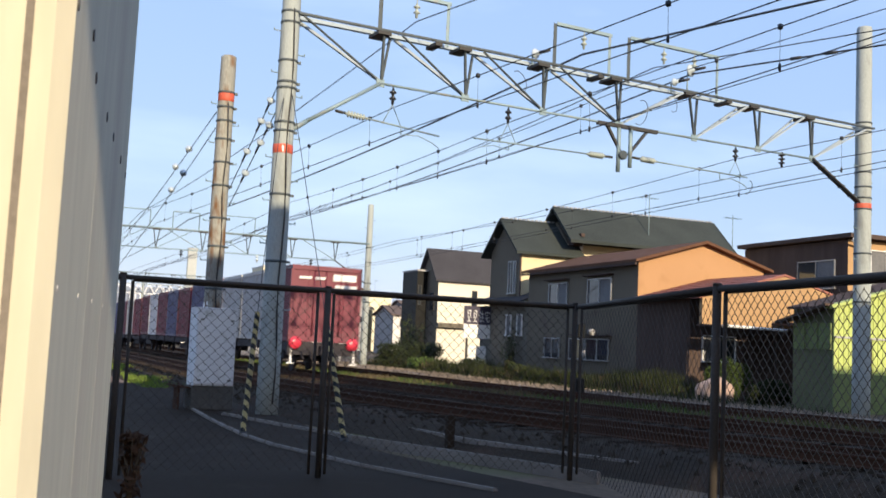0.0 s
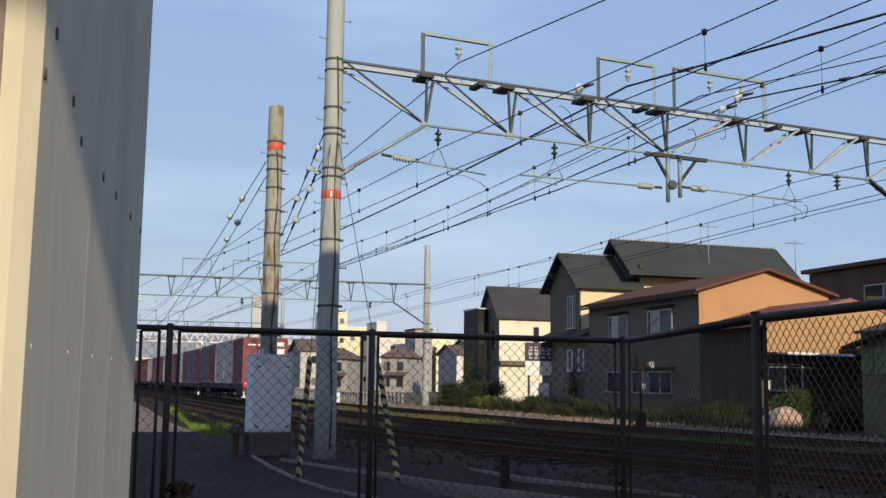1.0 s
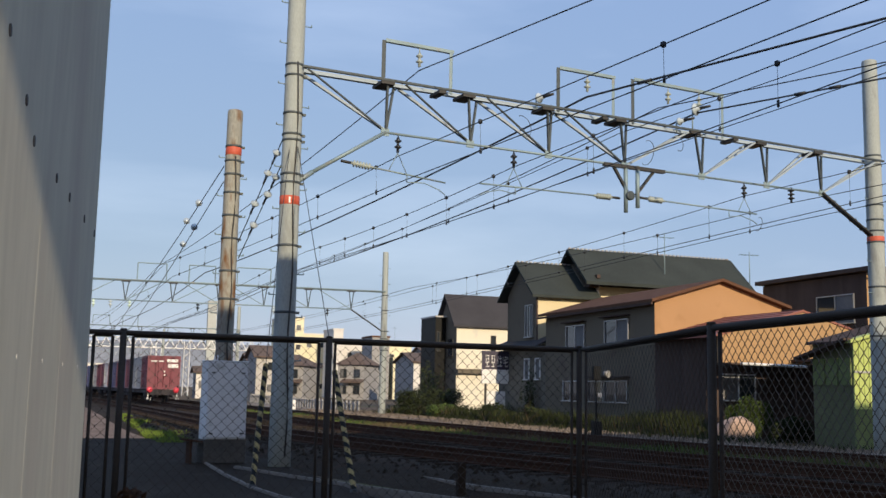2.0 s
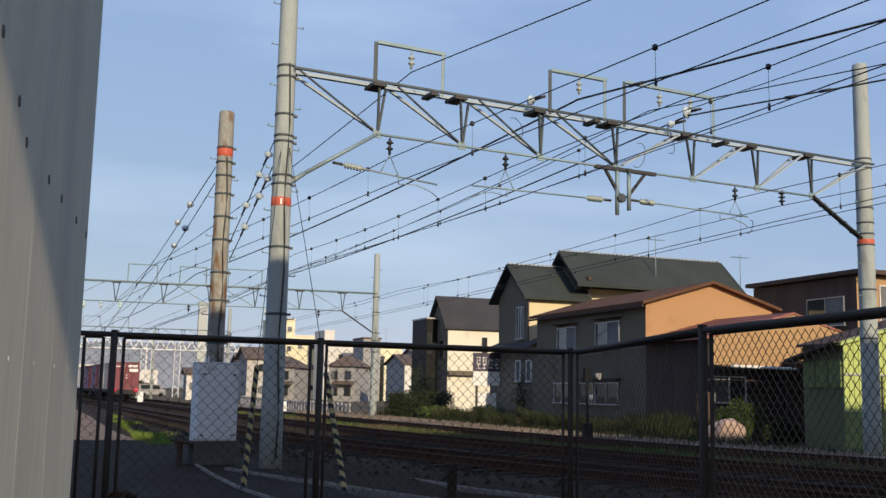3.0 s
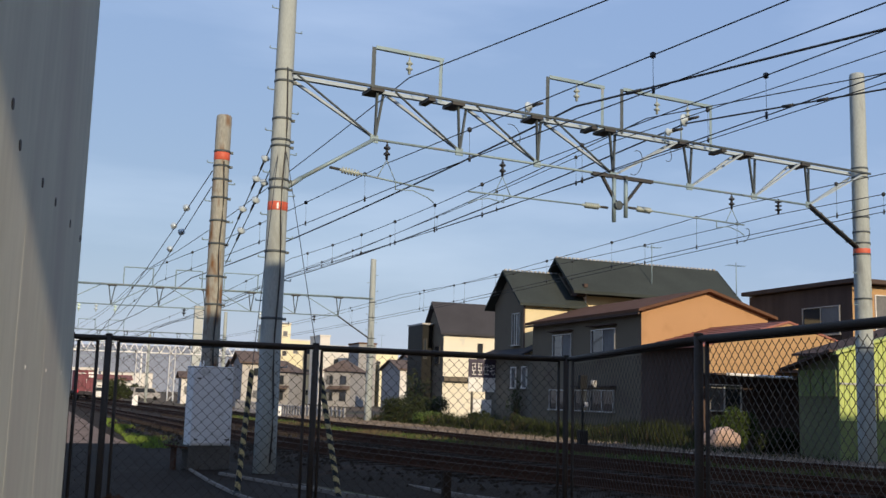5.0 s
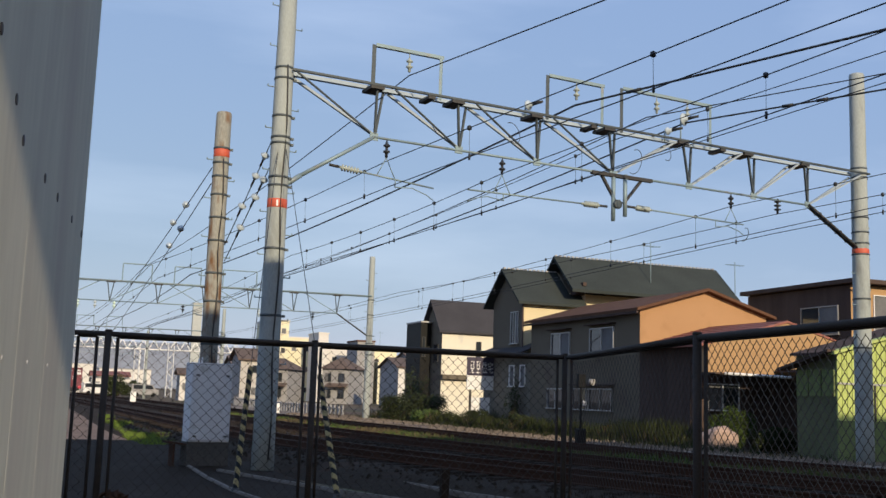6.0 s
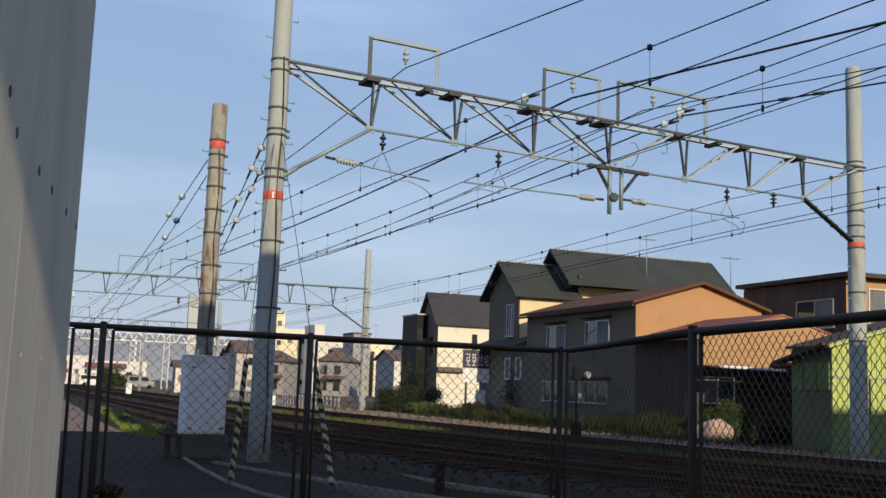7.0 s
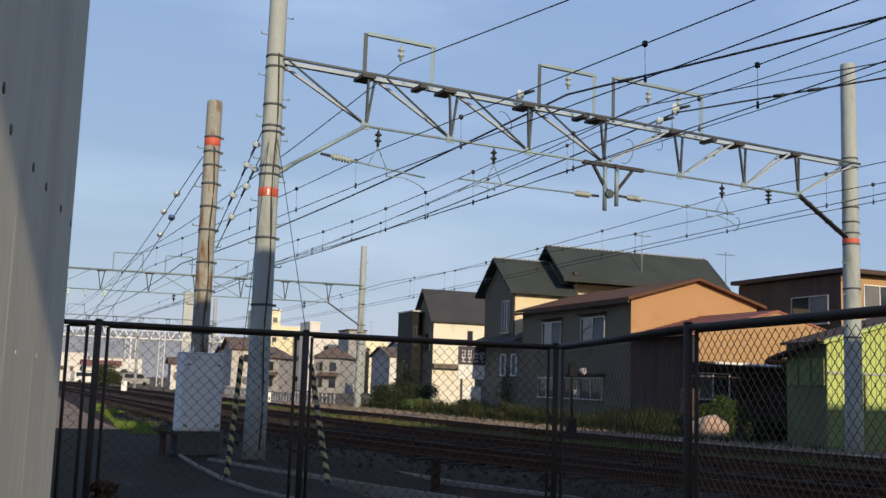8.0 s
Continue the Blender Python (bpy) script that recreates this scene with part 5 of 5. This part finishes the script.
for k, (x, y, sx, sz, m) in enumerate(((20.3, 55.5, 1.6, 1.5, "darkleaf"), (21.6, 57.0, 1.7, 1.7, "darkleaf"), (23.0, 58.5, 1.5, 1.6, "darkleaf"), (20.8, 53.0, 1.0, 0.9, "leaf"),
                                       (22.4, 49.0, 0.9, 0.9, "darkleaf"), (22.7, 44.5, 0.5, 0.9, "darkleaf"), (22.9, 36.0, 0.5, 0.6, "dryleaf"), (22.8, 33.5, 0.5, 0.6, "dryleaf"), (22.9, 31.5, 0.4, 0.6, "dryleaf"))):
    leaf_cloud("bush", "overgrown brown-stemmed shrub along the railway boundary" if m == "dryleaf" else "overgrown green shrub along the railway boundary", (x, y, -0.1), (sx, 1.2, sz), 2600, 0.075, M[m], 20 + k)
leaf_cloud("bush", "tall thin reddish shrub against the grey house", (23.1, 46.4, -0.1), (0.45, 0.5, 2.9), 700, 0.07, M["darkleaf"], 41)

leaf_cloud("tree", "thin half-bare tree in front of the black house", (25.0, 66.0, -0.1), (1.5, 1.2, 3.5), 520, 0.11, M["darkleaf"], 71, "tree", 0.04, "trees")
leaf_cloud("tree", "thin half-bare tree in front of the black house", (23.4, 61.5, -0.1), (0.9, 1.0, 3.0), 330, 0.10, M["darkleaf"], 72, "tree", 0.04, "trees")


def near_patch(rng):
    y = rng.uniform(27, 50)
    a = 3.5 + (y - 28) * 0.01
    return rng.uniform(a, max(a + 0.4, siding_x(y) - 1.75)), y


def far_verge(rng):
    y = rng.uniform(22, 62)
    return rng.uniform(outer_x(y) + 4.3, 22.6), y


def between(rng):
    y = rng.uniform(8, 60)
    return rng.uniform(main_x(y) + 0.9, outer_x(y) - 1.1), y


def bank(rng):
    y = rng.uniform(29, 62)
    return rng.uniform(20.6 if y > 46 else 21.9, 23.3), y


grass_patch("tall dark weeds along the railway boundary", 12000, bank, 0.85, M["darkleaf"], 14)
grass_patch("tall yellowed weeds along the railway boundary", 2500, bank, 0.6, M["drygrass"], 15)
grass_patch("bright green grass beside the track", 10000, near_patch, 0.26, M["grass"], 3)
grass_patch("weeds along the far side of the railway", 9000, far_verge, 0.36, M["darkleaf"], 4)
grass_patch("dry weeds along the far side of the railway", 7000, far_verge, 0.22, M["drygrass"], 6)
grass_patch("low weeds between the tracks", 9000, between, 0.2, M["leaf"], 5, lambda x, y: rail_z(y) - 0.19)
grass_patch("dry weeds between the tracks", 9000, between, 0.2, M["drygrass"], 8, lambda x, y: rail_z(y) - 0.19)

bm = bmesh.new()
strip(bm, [[(-6, 28, -0.06), (1.5, 28, -0.05), (3.6, 28, -0.08)], [(-7, 45, -0.06), (1.2, 45, -0.05), (3.4, 45, -0.08)], [(-8, 80, -0.06), (0.5, 80, -0.05), (3.0, 80, -0.08)], [(-9, 160, -0.06), (-2.5, 160, -0.05), (-1.0, 160, -0.08)]])
tagged(part("dirt_path", bm, M["sand"]), "pale dry dirt track beside the railway", "path", kind="structure")


def dry_plant():
    p = empty("dry_plant", pose(1.59, 7.6, 0), "brown withered plant at the foot of the lane", "plant")
    rng = random.Random(2)
    for k in range(9):
        bm = bmesh.new()
        a = rng.uniform(0, 6.3)
        b = Vector((math.cos(a) * 0.10, math.sin(a) * 0.10, rng.uniform(0.35, 0.6)))
        tube(bm, [(0, 0, 0), (b.x * 0.3, b.y * 0.3, b.z * 0.6), tuple(b)], [0.012, 0.009, 0.004], n=5)
        part("stem", bm, M["twig"], p)
    verts, faces = [], []
    for k in range(260):
        a, r, z = rng.uniform(0, 6.3), rng.uniform(0.02, 0.10), 0.62 - 0.5 * rng.random() ** 2
        q = Vector((math.cos(a) * r, math.sin(a) * r, z))
        u = Vector((rng.gauss(0, 1), rng.gauss(0, 1), rng.gauss(0, 1))).normalized()
        v = u.orthogonal().normalized()
        s = rng.uniform(0.03, 0.06)
        i = len(verts)
        verts += [q - u * s, q + v * s * 0.4, q + u * s, q - v * s * 0.4]
        faces.append((i, i + 1, i + 2, i + 3))
    me = bpy.data.meshes.new("leaves")
    me.from_pydata(verts, [], faces)
    me.materials.append(M["dryleaf"])
    o = new("leaves", me)
    o.parent = p


dry_plant()


# ---------------------------------------------------------------- distance
def far_house(x, y, w, d, ze, zr, wall_m, roof_m, label, win=3, rows=2):
    h = empty("distant_house", pose(x, y, 0), label, "house", "distant houses")
    if zr > ze:
        # far_grey on the sides paints the shade, wall_m the sunlit front
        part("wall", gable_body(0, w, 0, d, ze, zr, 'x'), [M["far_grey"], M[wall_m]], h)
        roof_gable(h, 0, w, 0, d, ze, zr, 'x', 0.4, 0.15, M[roof_m])
    else:
        bm = bmesh.new()
        box(bm, 0, w, 0, d, -0.2, ze)
        part("wall", bm, M[wall_m], h)
        bm = bmesh.new()
        box(bm, -0.1, w + 0.1, -0.1, d + 0.1, ze, ze + 0.25)
        part("roof", bm, M[roof_m], h)
    for r in range(rows):
        for k in range(win):
            u = w * (k + 0.5) / win
            z = ze * (r + 0.4) / rows
            window(h, 'y', 0.0, u - 0.42, u + 0.42, z - 0.1, z + 0.85, 1, (k + r) % 2 == 0)


def hip_house(x, y, w, d, ze, zr, rz, wall_m, roof_m, label):
    """A two-storey house under a hipped roof, with a lean-to canopy over its ground floor."""
    h = empty("distant_house", pose(x, y, 0, 0, 0, rz), label, "house", "distant houses")
    a, b, e = w / 2, d / 2, 0.45
    bm = bmesh.new()
    box(bm, -a, a, -b, b, -0.2, ze)
    part("wall", bm, M[wall_m], h)
    bm = bmesh.new()
    q = max(0.0, b - a)
    lo = [bm.verts.new(p) for p in ((-a - e, -b - e, ze), (a + e, -b - e, ze), (a + e, b + e, ze), (-a - e, b + e, ze))]
    up = [bm.verts.new((0, -q - 0.05, zr)), bm.verts.new((0, q + 0.05, zr))]
    for f in ((lo[0], lo[1], up[0]), (lo[1], lo[2], up[1], up[0]), (lo[2], lo[3], up[1]), (lo[3], lo[0], up[0], up[1]), tuple(lo[::-1])):
        bm.faces.new(f)
    part("roof", bm, M[roof_m], h)
    bm = bmesh.new()
    prism(bm, [(-b - 1.0, ze * 0.47), (-b, ze * 0.55), (-b, ze * 0.58), (-b - 1.0, ze * 0.5)], 'x', -a * 0.6, a)
    part("canopy", bm, M[roof_m], h)
    for z in (0.14, 0.62):
        for face, c, k, half in (('y', -b, a, 0.5), ('x', -a, b, 0.6)):
            for u in (-0.55, 0.45):
                window(h, face, c, k * u - half, k * u + half, ze * z, ze * z + 1.25, 2, u < 0, "darksteel")
    return h


far_house(37.6, 180, 3.8, 10, 13.7, 13.7, "far_cream", "far_white", "distant cream flat-roofed block", 2, 4)
far_house(41.5, 181, 4.5, 10, 10.9, 10.9, "far_cream", "far_white", "distant cream flat-roofed block", 2, 3)
far_house(44.3, 170, 1.7, 7, 11.3, 11.3, "far_white", "far_white", "distant slim white stair tower", 0, 0)
far_house(46.3, 172, 5.6, 8, 9.7, 9.7, "far_white", "far_white", "distant white flat-roofed house", 2, 2)
far_house(48.2, 160, 2.9, 6, 9.8, 9.8, "far_grey", "brown_roof", "distant grey-brown stair block", 1, 3)
far_house(51.8, 160, 3.4, 6, 6.4, 6.4, "far_cream", "far_cream", "distant cream house with a roof terrace", 1, 2)
far_house(51.6, 164, 4.6, 7, 9.2, 9.2, "far_cream", "brown_roof", "distant cream house with a brown roof slab", 2, 2)
far_house(45.2, 130, 2.6, 8, 5.2, 6.4, "far_white", "far_roof", "distant pale house with brown gable roof", 1)
far_house(48.6, 134, 3.6, 8, 6.2, 7.4, "far_white", "far_roof", "distant pale house with brown gable roof", 2)
antenna(54.0, 166.5, 9.42, 2.6)
antenna(52.8, 167.5, 9.42, 1.4)
# grey walls: the dim shading of these two houses is in the colour
hip_house(33.8, 150, 4.8, 7.5, 4.6, 6.3, -32, "far_grey", "far_roof", "distant grey-beige house under a brown hipped roof")
hip_house(43.2, 150, 4.2, 5.6, 5.0, 6.8, -38, "far_grey", "far_roof", "distant grey-beige house under a brown hipped roof")
far_house(25.3, 140, 3.4, 8, 4.6, 6.0, "far_beige", "far_roof", "distant tan house with brown gable roof", 2)
far_house(17.6, 135, 1.5, 3, 3.3, 3.9, "far_white", "far_roof", "distant small cream trackside building", 1, 1)
far_house(32.4, 240, 2.0, 1.4, 20.6, 20.6, "far_pale", "far_pale", "distant slim pale tower block", 0, 0)
far_house(4.0, 230, 8.0, 8, 5.6, 5.6, "far_white", "far_white", "distant white low building", 4, 1)
far_house(14.0, 260, 12.0, 8, 5.4, 5.4, "far_white", "far_grey", "distant white low building", 5, 1)


def footbridge():
    f = empty("truss_footbridge", None, "distant pale steel truss bridge over the tracks", "bridge")
    bm = bmesh.new()
    x0, x1, y, z0, z1 = -12.0, 37.6, 200.0, 8.4, 10.2
    for z in (z0, z1):
        rod(bm, (x0, y, z), (x1, y, z), 0.12, n=6)
    part("chord", bm, M["white"], f)
    n = 26
    for k in range(n):
        a = x0 + (x1 - x0) * k / n
        b = x0 + (x1 - x0) * (k + 0.5) / n
        c = x0 + (x1 - x0) * (k + 1) / n
        bm = bmesh.new()
        rod(bm, (a, y, z1), (b, y, z0), 0.10, n=5)
        rod(bm, (b, y, z0), (c, y, z1), 0.10, n=5)
        part("web_member", bm, M["white"], f)
    for x in (18.0, 19.0, 38.4):
        bm = bmesh.new()
        rod(bm, (x, y, -0.2), (x, y, z0), 0.18, n=8)
        part("column", bm, M["white"], f)


footbridge()

# yard clutter far down the line
def lattice_mast(x, y, h):
    m = empty("lattice_mast", pose(x, y, -0.1), "distant pale steel lattice mast", "mast", "lattice masts")
    w = 0.45
    for px in (-w, w):
        for py in (-w, w):
            bm = bmesh.new()
            rod(bm, (px, py, 0), (px, py, h), 0.06, n=5)
            part("leg", bm, M["white"], m)
    z, k = 0.0, 1
    while z < h - 1:
        bm = bmesh.new()
        rod(bm, (-w * k, -w, z), (w * k, -w, z + 1), 0.045, n=4)
        rod(bm, (-w, -w * k, z), (-w, w * k, z + 1), 0.045, n=4)
        part("brace", bm, M["white"], m)
        z, k = z + 1, -k


lattice_mast(20.2, 170, 8.6)
lattice_mast(17.5, 200, 9.0)


def parked_van(x, y, m, label):
    v = empty("parked_van", pose(x, y, -0.1, 0, 0, 20), label, "van", "parked vans")
    bm = bmesh.new()
    prism(bm, [(-2.3, 0.35), (2.3, 0.35), (2.3, 1.1), (1.7, 1.25), (1.2, 1.95), (-2.2, 2.0), (-2.3, 1.2)], 'y', -0.85, 0.85)
    part("body", bm, M[m], v)
    bm = bmesh.new()
    prism(bm, [(-2.0, 1.2), (1.45, 1.2), (1.1, 1.8), (-2.0, 1.85)], 'y', -0.865, -0.855)
    part("side_window", bm, M["pane"], v)
    for px in (-1.4, 1.4):
        bm = bmesh.new()
        rod(bm, (px, -0.9, 0.32), (px, -0.65, 0.32), 0.32, n=14)
        part("wheel", bm, M["black"], v)


parked_van(13.6, 205, "white", "distant white parked van beside the yard")
parked_van(9.8, 185, "white", "distant white parked van beside the yard")
parked_van(16.5, 172, "far_grey", "distant grey parked van beside the yard")
far_house(10.5, 215, 7.0, 6, 3.4, 4.2, "far_white", "red_roof", "distant low yard building", 3, 1)
far_house(20.6, 125, 3.0, 5, 3.6, 4.4, "far_cream", "brown_roof", "distant small cream house", 1, 1)
far_house(22.2, 118, 3.4, 6, 5.0, 6.2, "far_beige", "far_roof", "distant tan house with brown roof", 1, 2)

# low railing by the far houses
r = empty("picket_fence", None, "low pale weathered picket fence beside the far track", "fence")
for k in range(46):
    bm = bmesh.new()
    y = 58 + 1.1 * k
    x = 17.6 + 0.05 * k
    box(bm, x - 0.05, x + 0.05, y - 0.10, y + 0.10, -0.2, 0.78)
    part("picket", bm, M["far_grey"], r)
bm = bmesh.new()
tube(bm, [(17.6, 58, 0.6), (17.6 + 0.05 * 46, 58 + 1.1 * 46, 0.6)], 0.04)
part("rail", bm, M["far_grey"], r)

# wooded hills and the town's edge along the horizon
bm = bmesh.new()
top = []
for k in range(140):
    a = radians(-70 + k)
    d = 1500
    ridge = 60 if k < 80 else max(22, 60 - (k - 80) * 13)
    hgt = ridge + 5 * noise.noise((k * 0.15, 0.3, 0)) + 2 * noise.noise((k * 0.7, 1, 0))
    top.append(((math.sin(a) * d, math.cos(a) * d, -5), (math.sin(a) * d, math.cos(a) * d, hgt)))
strip(bm, top)
tagged(part("backdrop", bm, M["hill"]), "low hazy hills on the horizon", "hills", kind="structure")
for k, (x, y, s, h) in enumerate(((12.5, 170, 2.6, 3.2), (16.0, 185, 2.4, 2.6))):
    leaf_cloud("tree", "distant dull green tree by the tracks", (x, y, -0.1), (s, 3, h), 1800, 0.2, M["darkleaf"], 60 + k, "tree", 0.12, "distant trees")


# ---------------------------------------------------------------- container train
WL = 20.4


def container_meshes():
    """Corrugated body, corner post, long rail and end rail, each built once."""
    w, z0, z1, L = 1.22, 1.02, 3.55, 3.75
    bm = bmesh.new()
    side = []
    y = 0.13
    while y < L - 0.2:
        side += [(w - 0.07, y), (w - 0.03, y + 0.04), (w - 0.03, y + 0.15), (w - 0.07, y + 0.19)]
        y += 0.28
    ring = [(-w + 0.1, 0.05), (-0.62, 0.05), (-0.6, 0.07), (-0.02, 0.07), (0.0, 0.05), (0.02, 0.07), (0.6, 0.07), (0.62, 0.05), (w - 0.1, 0.05)] + side + [(w - 0.1, L - 0.05), (-w + 0.1, L - 0.05)] + [(-a, b) for a, b in side[::-1]]
    prism(bm, ring, 'z', z0 + 0.05, z1 - 0.04)
    out = [bm]
    bm = bmesh.new()
    box(bm, 0, 0.12, 0, 0.12, z0, z1)
    out.append(bm)
    bm = bmesh.new()
    box(bm, 0, 0.1, 0.12, L - 0.12, 0, 0.13)
    out.append(bm)
    bm = bmesh.new()
    box(bm, -w + 0.12, w - 0.12, 0, 0.1, 0, 0.15)
    out.append(bm)
    mes = []
    for n, b in zip(("container", "corner_post", "side_rail", "end_rail"), out):
        me = bpy.data.meshes.new(n)
        b.to_mesh(me)
        b.free()
        mes.append(me)
    return mes


CONT = container_meshes()
CONT_OF = {}


def container(label, m, x, y0, y1, parent, end=False):
    w, z0, z1, L = 1.22, 1.02, 3.55, 3.75
    if m.name not in CONT_OF:
        CONT_OF[m.name] = []
        for me in CONT:
            c = me.copy()
            c.materials.append(m)
            CONT_OF[m.name].append(c)
    body, post, side, endr = CONT_OF[m.name]
    c = tagged(new("container", body), label)
    c.parent, c.location = parent, (0, y0, 0)
    for me, n, places in ((post, "corner_post", ((-w, 0, 0), (w - 0.12, 0, 0), (-w, L - 0.12, 0), (w - 0.12, L - 0.12, 0))),
                          (side, "side_rail", ((-w, 0, z0), (-w, 0, z1 - 0.13), (w - 0.1, 0, z0), (w - 0.1, 0, z1 - 0.13))),
                          (endr, "end_rail", ((0, 0, z0), (0, 0, z1 - 0.15), (0, L - 0.1, z0), (0, L - 0.1, z1 - 0.15)))):
        for p in places:
            o = new(n, me)
            o.parent, o.location = c, p
    y0 = 0.0
    if end:
        for a0, a1, b0, b1 in ((0.22, 1.02, 3.08, 3.30), (0.30, 1.06, 2.66, 2.94), (-0.95, -0.52, 3.10, 3.18), (-0.42, -0.05, 3.10, 3.18), (0.02, 0.12, 2.3, 2.42), (0.02, 0.12, 2.05, 2.15)):
            bm = bmesh.new()
            box(bm, a0, a1, y0 - 0.0, y0 + 0.035, b0, b1)
            part("marking_bar", bm, M["white"], c)
        for xx in (-0.42, -0.02, 0.5):
            bm = bmesh.new()
            rod(bm, (xx, y0 + 0.01, z0 + 0.2), (xx, y0 + 0.01, z1 - 0.2), 0.02, n=6)
            part("lock_rod", bm, M["maroon"], c)
    return c


def wagon(colours, last, label):
    w = empty("container_wagon", None, label, "wagon", "train wagons")
    bm = bmesh.new()
    for x in (-1.15, -0.3, 0.2, 1.05):
        box(bm, x, x + 0.1, 0.5, WL - 0.5, 0.72, 0.98)
    for y in (0.5, 4.6, 8.5, 11.8, 15.6, WL - 0.7):
        box(bm, -1.2, 1.2, y, y + 0.22, 0.7, 0.995)
    part("underframe", bm, M["wagon"], w)
    for y in (3.0, WL - 3.0):
        bm = bmesh.new()
        for x in (-0.95, 0.85):
            box(bm, x, x + 0.1, y - 1.25, y + 1.25, 0.4, 0.66)
        box(bm, -0.9, 0.9, y - 0.2, y + 0.2, 0.42, 0.7)
        b = part("bogie", bm, M["wagon"], w)
        for dy in (-0.95, 0.95):
            bm = bmesh.new()
            for x in (-0.6, 0.5):
                rod(bm, (x, y + dy, 0.43), (x + 0.1, y + dy, 0.43), 0.43, n=20)
            rod(bm, (-0.6, y + dy, 0.43), (0.6, y + dy, 0.43), 0.07, n=8)
            part("wheelset", bm, M["wagon"], b)
    for y, d in ((0.5, -1), (WL - 0.5, 1)):
        bm = bmesh.new()
        box(bm, -0.14, 0.14, min(y, y + d * 0.5), max(y, y + d * 0.5), 0.62, 0.9)
        part("coupler", bm, M["wagon"], w)
    bm = bmesh.new()
    box(bm, -1.2, 1.2, 0.3, 0.48, 0.58, 1.0)
    for x in (-0.75, -0.45, 0.4, 0.7):
        tube(bm, [(x, 0.3, 0.7), (x + 0.04, 0.15, 0.5), (x + 0.1, 0.18, 0.3)], 0.03)
    part("end_sill", bm, M["wagon"], w)
    n = len(colours)
    for k, c in enumerate(colours):
        y0 = 0.25 + k * 4.0
        container(dict(maroon="maroon steel container", greyc="grey ribbed steel container", bluec="dark blue steel container", whitec="dirty white container")[c], M[c], 0, y0, y0 + 3.75, w, last and k == 0)
    if last:
        for x in (-0.98, 0.98):
            bm = bmesh.new()
            lathe(bm, [(0.02, 0.0), (0.2, 0.0), (0.21, 0.03), (0.2, 0.05), (0.02, 0.06)], (x, 0.22, 0.98), (0, -1, 0), n=20)
            part("tail_disc", bm, M["tail"], w, "round red tail disc with a faint added glow")
        for x in (-1.08, 1.08):
            bm = bmesh.new()
            box(bm, x - 0.03, x + 0.03, 0.3, 0.36, 0.3, 0.86)
            box(bm, x - 0.12, x + 0.12, 0.3, 0.42, 0.28, 0.33)
            part("step", bm, M["white"], w, "white-painted corner step")
    return w


TRAIN = [wagon(("maroon", "greyc", "greyc", "maroon", "bluec"), True, "last container wagon of the train with red tail discs")]
for cols in (("maroon", "bluec", "maroon", "whitec", "maroon"), ("maroon", "greyc", "maroon", "bluec", "maroon"), ("greyc", "maroon", "maroon", "whitec", "maroon"),
             ("maroon", "maroon", "bluec", "maroon", "greyc"), ("maroon", "whitec", "maroon", "maroon", "maroon"), ("maroon", "maroon", "greyc", "maroon", "maroon"), ("bluec", "maroon", "maroon", "maroon", "whitec")):
    TRAIN.append(wagon(cols, False, "flat railway wagon loaded with small containers"))

# sleepers, last of the large sets
bm = bmesh.new()
box(bm, -1.0, 1.0, -0.12, 0.12, -0.14, 0.0)
bmesh.ops.bevel(bm, geom=[e for e in bm.edges if all(v.co.z > -0.05 for v in e.verts)], offset=0.02, segments=1, affect='EDGES')
sleeper_me = bpy.data.meshes.new("sleeper")
bm.to_mesh(sleeper_me)
bm.free()
sleeper_me.materials.append(M["sleeper"])
for t, f, y1 in ((tracks[0], siding_x, 60), (tracks[1], main_x, 66), (tracks[2], outer_x, 66)):
    y = 5.0
    while y < y1:
        o = new("sleeper", sleeper_me)
        o.parent = t
        d = Vector((f(y + 0.5) - f(y - 0.5), 1))
        o.matrix_basis = pose(f(y), y, rail_z(y) - 0.152, 0, 0, math.degrees(math.atan2(-d.x, d.y)))
        y += 0.62


# ---------------------------------------------------------------- motion of the train
TAIL = [(0, 32.2), (0.5, 43.9), (1.0, 55.8), (1.5, 68.2), (2.0, 80.4), (2.5, 90.3), (3.0, 99.6), (3.5, 108.6), (4.0, 117.0), (4.5, 124.8), (5.0, 132.2), (5.5, 139.4), (6.0, 146.4), (6.5, 153.2), (7.0, 159.8), (7.5, 166.2), (8.0, 172.4)]


def motions():
    for k, w in enumerate(TRAIN):
        rows = []
        for t, y in TAIL:
            a, b = y + WL * k, y + WL * (k + 1)
            xa, xb = main_x(a), main_x(b)
            rows.append((t, pose(xa, a, rail_z(a), 0, 0, math.degrees(math.atan2(xa - xb, b - a)))))
        walk(w, rows)


motions()
